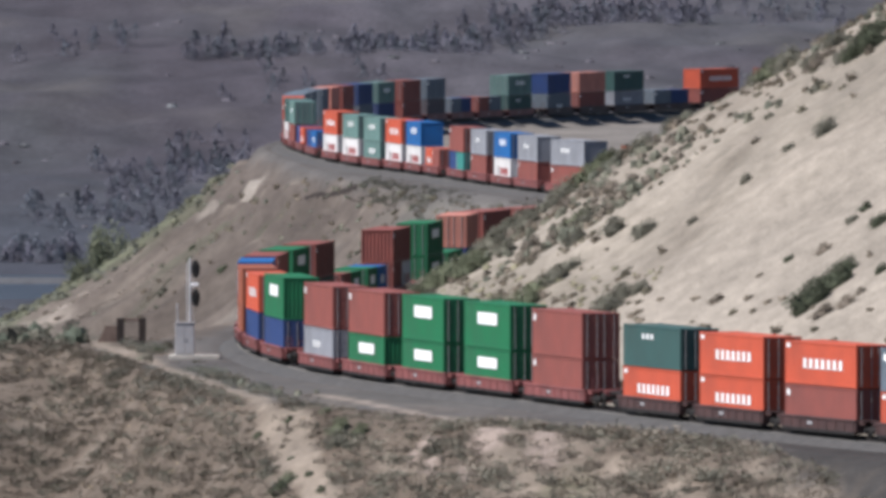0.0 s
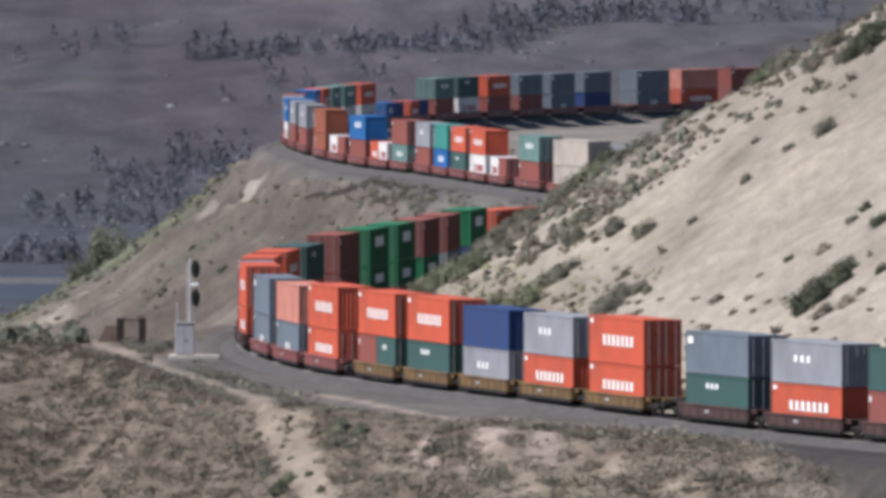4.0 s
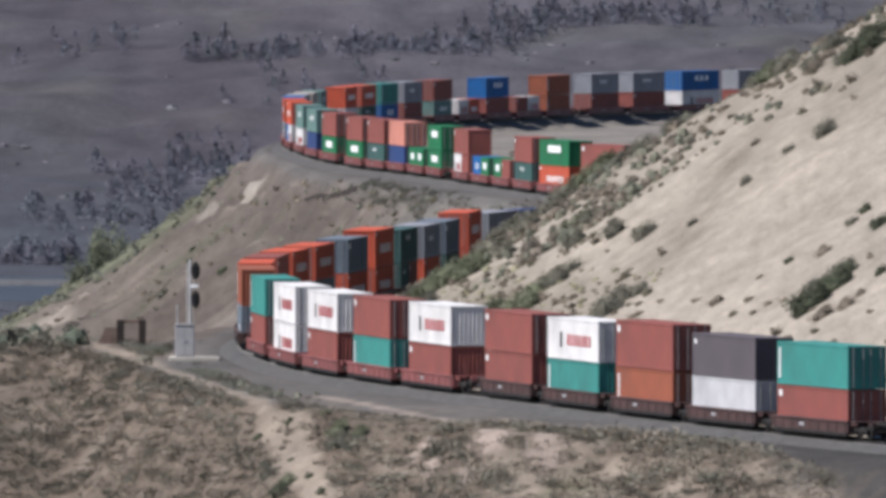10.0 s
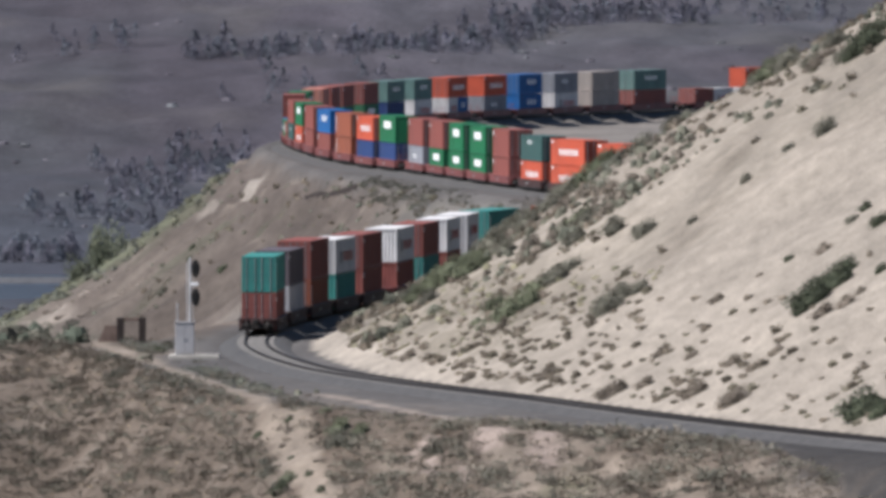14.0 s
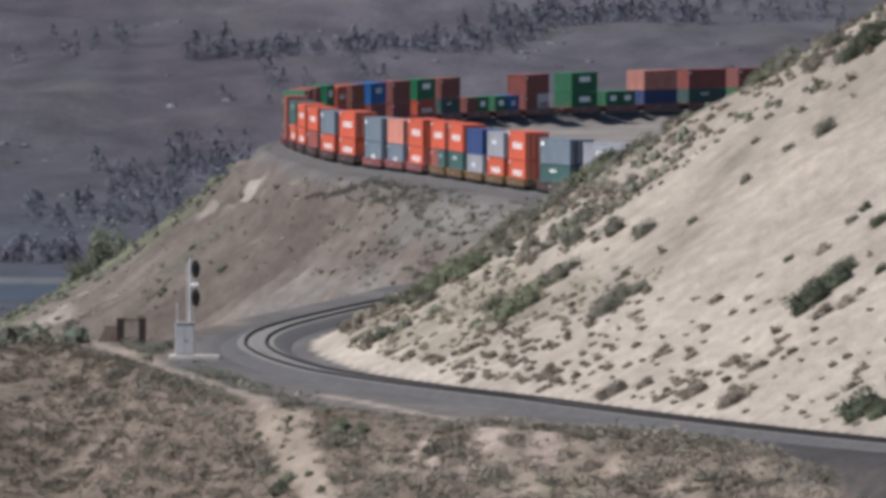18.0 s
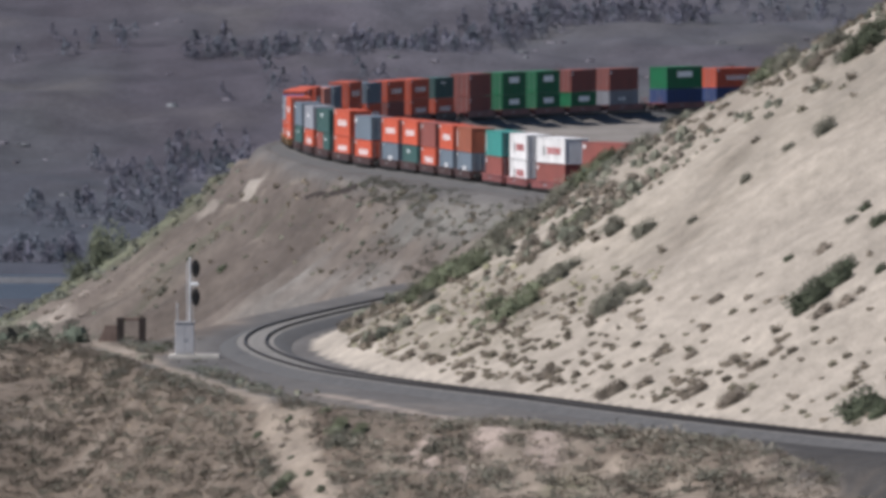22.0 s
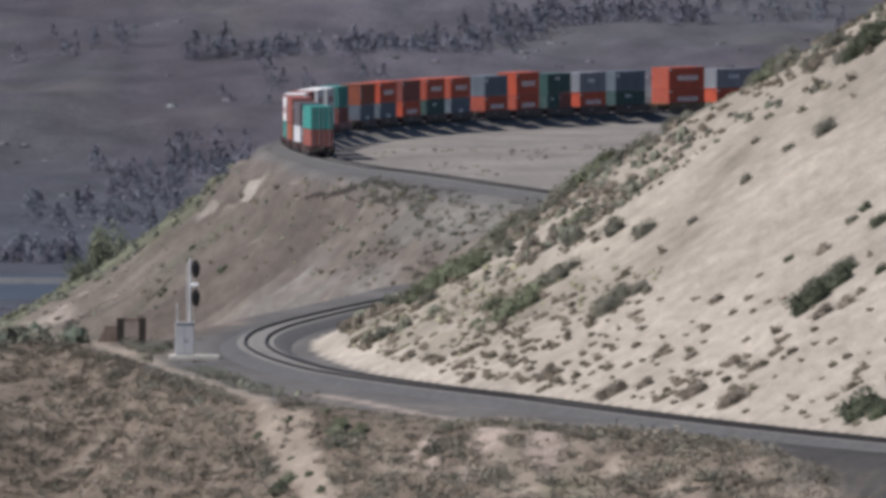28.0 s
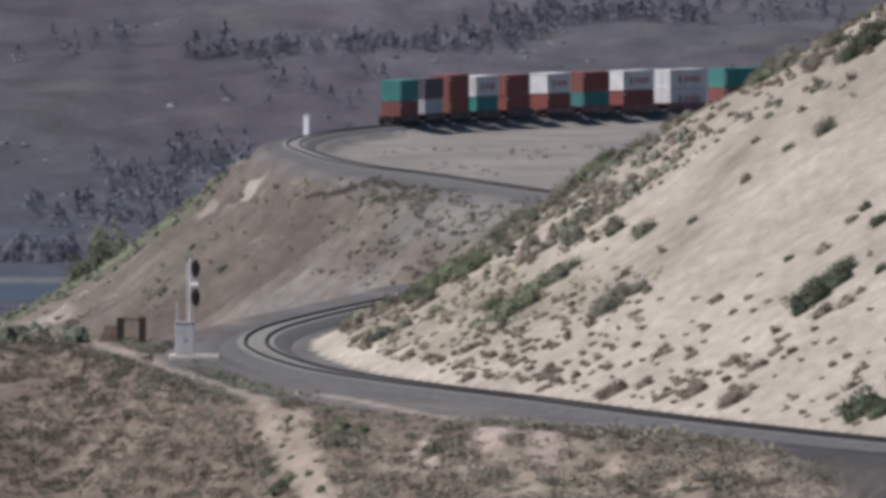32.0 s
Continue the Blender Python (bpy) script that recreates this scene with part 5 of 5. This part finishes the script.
    bm = bmesh.new()
    tube(bm, (-0.52, 0, 2.27), (-0.52, 0, 3.6), 0.05, 8)
    part("vent_pipe", bm, GALV, cab)


block_signal(-17.77, 1174.0)


def timber_portal(x, y):
    z = ground_at(x, y)
    root = tagged(new("timber_portal"), "old dark timber portal with weathered plank wings", "timber frame")
    root.matrix_basis = pose(x, y, z)
    for px in (-0.78, 0.78):
        bm = bmesh.new()
        box(bm, px - 0.26, px + 0.26, -0.2, 0.2, -0.4, 1.75, 0.03)
        part("post", bm, CREOSOTE, root, "dark creosoted post")
    bm = bmesh.new()
    box(bm, -0.52, 0.52, -0.1, 0.14, 1.52, 1.74, 0.02)
    part("beam", bm, RUSTPLANK, root)
    for i in range(6):
        bm = bmesh.new()
        box(bm, -2.5 + 0.12 * i, -1.05, 0.0, 0.12, -0.3 + i * 0.25, -0.06 + i * 0.25, 0.012)
        part("plank", bm, RUSTPLANK, root)


timber_portal(-22.2, 1207.0)


def marker_cabinet(x, y):
    root = tagged(new("white_cabinet"), "slim white lineside cabinet beside the upper bend", "cabinet")
    root.matrix_basis = pose(x, y, ground_at(x, y))
    bm = bmesh.new()
    box(bm, -0.33, 0.33, -0.3, 0.3, -0.3, 3.0, 0.03)
    part("cabinet_body", bm, WHITE, root)
    bm = bmesh.new()
    box(bm, -0.27, 0.27, -0.33, -0.3, 0.15, 2.85, 0.01)
    part("cabinet_door", bm, WHITE, root)
    bm = bmesh.new()
    box(bm, -0.39, 0.39, -0.38, 0.36, 3.0, 3.08, 0.015)
    part("cabinet_roof", bm, WHITE, root)


marker_cabinet(-16.3, 2026.0)


def ledge_strips(p, q, count):
    """Dark strips added along a ledge of the slope, standing in for its dark edge line."""
    root = tagged(new("timber_edging"), "added dark strips along a ledge on the slope, for its dark line", "timber edging")
    root.matrix_basis = pose(p[0], p[1], ground_at(*p))
    a0 = -math.degrees(math.atan2(q[0] - p[0], q[1] - p[1]))
    step = math.hypot(q[0] - p[0], q[1] - p[1]) / count
    for i in range(count):
        f = (i + 0.5) / count
        x, y = p[0] + (q[0] - p[0]) * f, p[1] + (q[1] - p[1]) * f
        f0, f1 = i / count, (i + 1) / count
        z0 = ground_at(p[0] + (q[0] - p[0]) * f0, p[1] + (q[1] - p[1]) * f0)
        z1 = ground_at(p[0] + (q[0] - p[0]) * f1, p[1] + (q[1] - p[1]) * f1)
        bm = bmesh.new()
        box(bm, -0.08, 0.08, -step * 0.49, step * 0.49, -0.25, 0.32 + 0.05 * (i % 3), 0.015)
        board = part("board", bm, CREOSOTE, root)
        board.matrix_basis = Matrix.Translation((x - p[0], y - p[1], (z0 + z1) / 2 - ground_at(*p))) @ pose(0, 0, 0, 0, 0, a0) @ pose(0, 0, 0, math.degrees(math.atan2(z1 - z0, step)), 0, 0)


ledge_strips((-14.9, 1828.0), (-9.2, 1801.0), 7)

# ---- sleepers ----
bm = bmesh.new()
box(bm, -1.3, 1.3, -0.12, 0.12, -0.2, 0, 0.03)
tie = bpy.data.meshes.new("sleeper")
bm.to_mesh(tie)
bm.free()
tie.materials.append(SLEEPER)
for i in range(280):
    sx, sy, sh, sl = on_line(120 + i * 0.62)
    share("sleeper", tie, track, pose(sx, sy, sl - 0.165, 0, 0, -math.degrees(sh)))
tp = np.array([v.co[:] for v in tie.vertices])
tf = [tuple(p.vertices) for p in tie.polygons]
allp, tri = [], []
count = 0
for s_ in list(np.arange(-40, 119.6, 0.62)) + list(np.arange(294, 420, 0.62)) + list(np.arange(720, 1340, 0.62)):
    sx, sy, sh, sl = on_line(float(s_))
    c_, n_ = math.cos(sh), math.sin(sh)
    allp.append(np.stack([sx + tp[:, 0] * c_ + tp[:, 1] * n_, sy - tp[:, 0] * n_ + tp[:, 1] * c_, sl - 0.165 + tp[:, 2]], 1))
    for f in tf:
        for j in range(1, len(f) - 1):
            tri.append((count + f[0], count + f[j], count + f[j + 1]))
    count += len(tp)
rest = grid_mesh("sleeper_rest", np.concatenate(allp), np.array(tri), SLEEPER, smooth=False)
rest.parent = track
tagged(rest, kind="stuff")


# ---- what moves ----
def motions():
    for thing, mid, shift, up, turned in riders:
        rows = []
        t = 0.0
        while t <= 32.0:
            s = tail_s(t) + mid + shift
            x, y, h, lv = on_line(s)
            rows.append((t, pose(x, y, lv + up, 0, 0, -math.degrees(h) + (180 if turned else 0))))
            t += 0.5 if -120 < s < 1450 else 1.0
        if rows[-1][0] < 32.0:
            x, y, h, lv = on_line(tail_s(32.0) + mid + shift)
            rows.append((32.0, pose(x, y, lv + up, 0, 0, -math.degrees(h) + (180 if turned else 0))))
        walk(thing, rows)


motions()
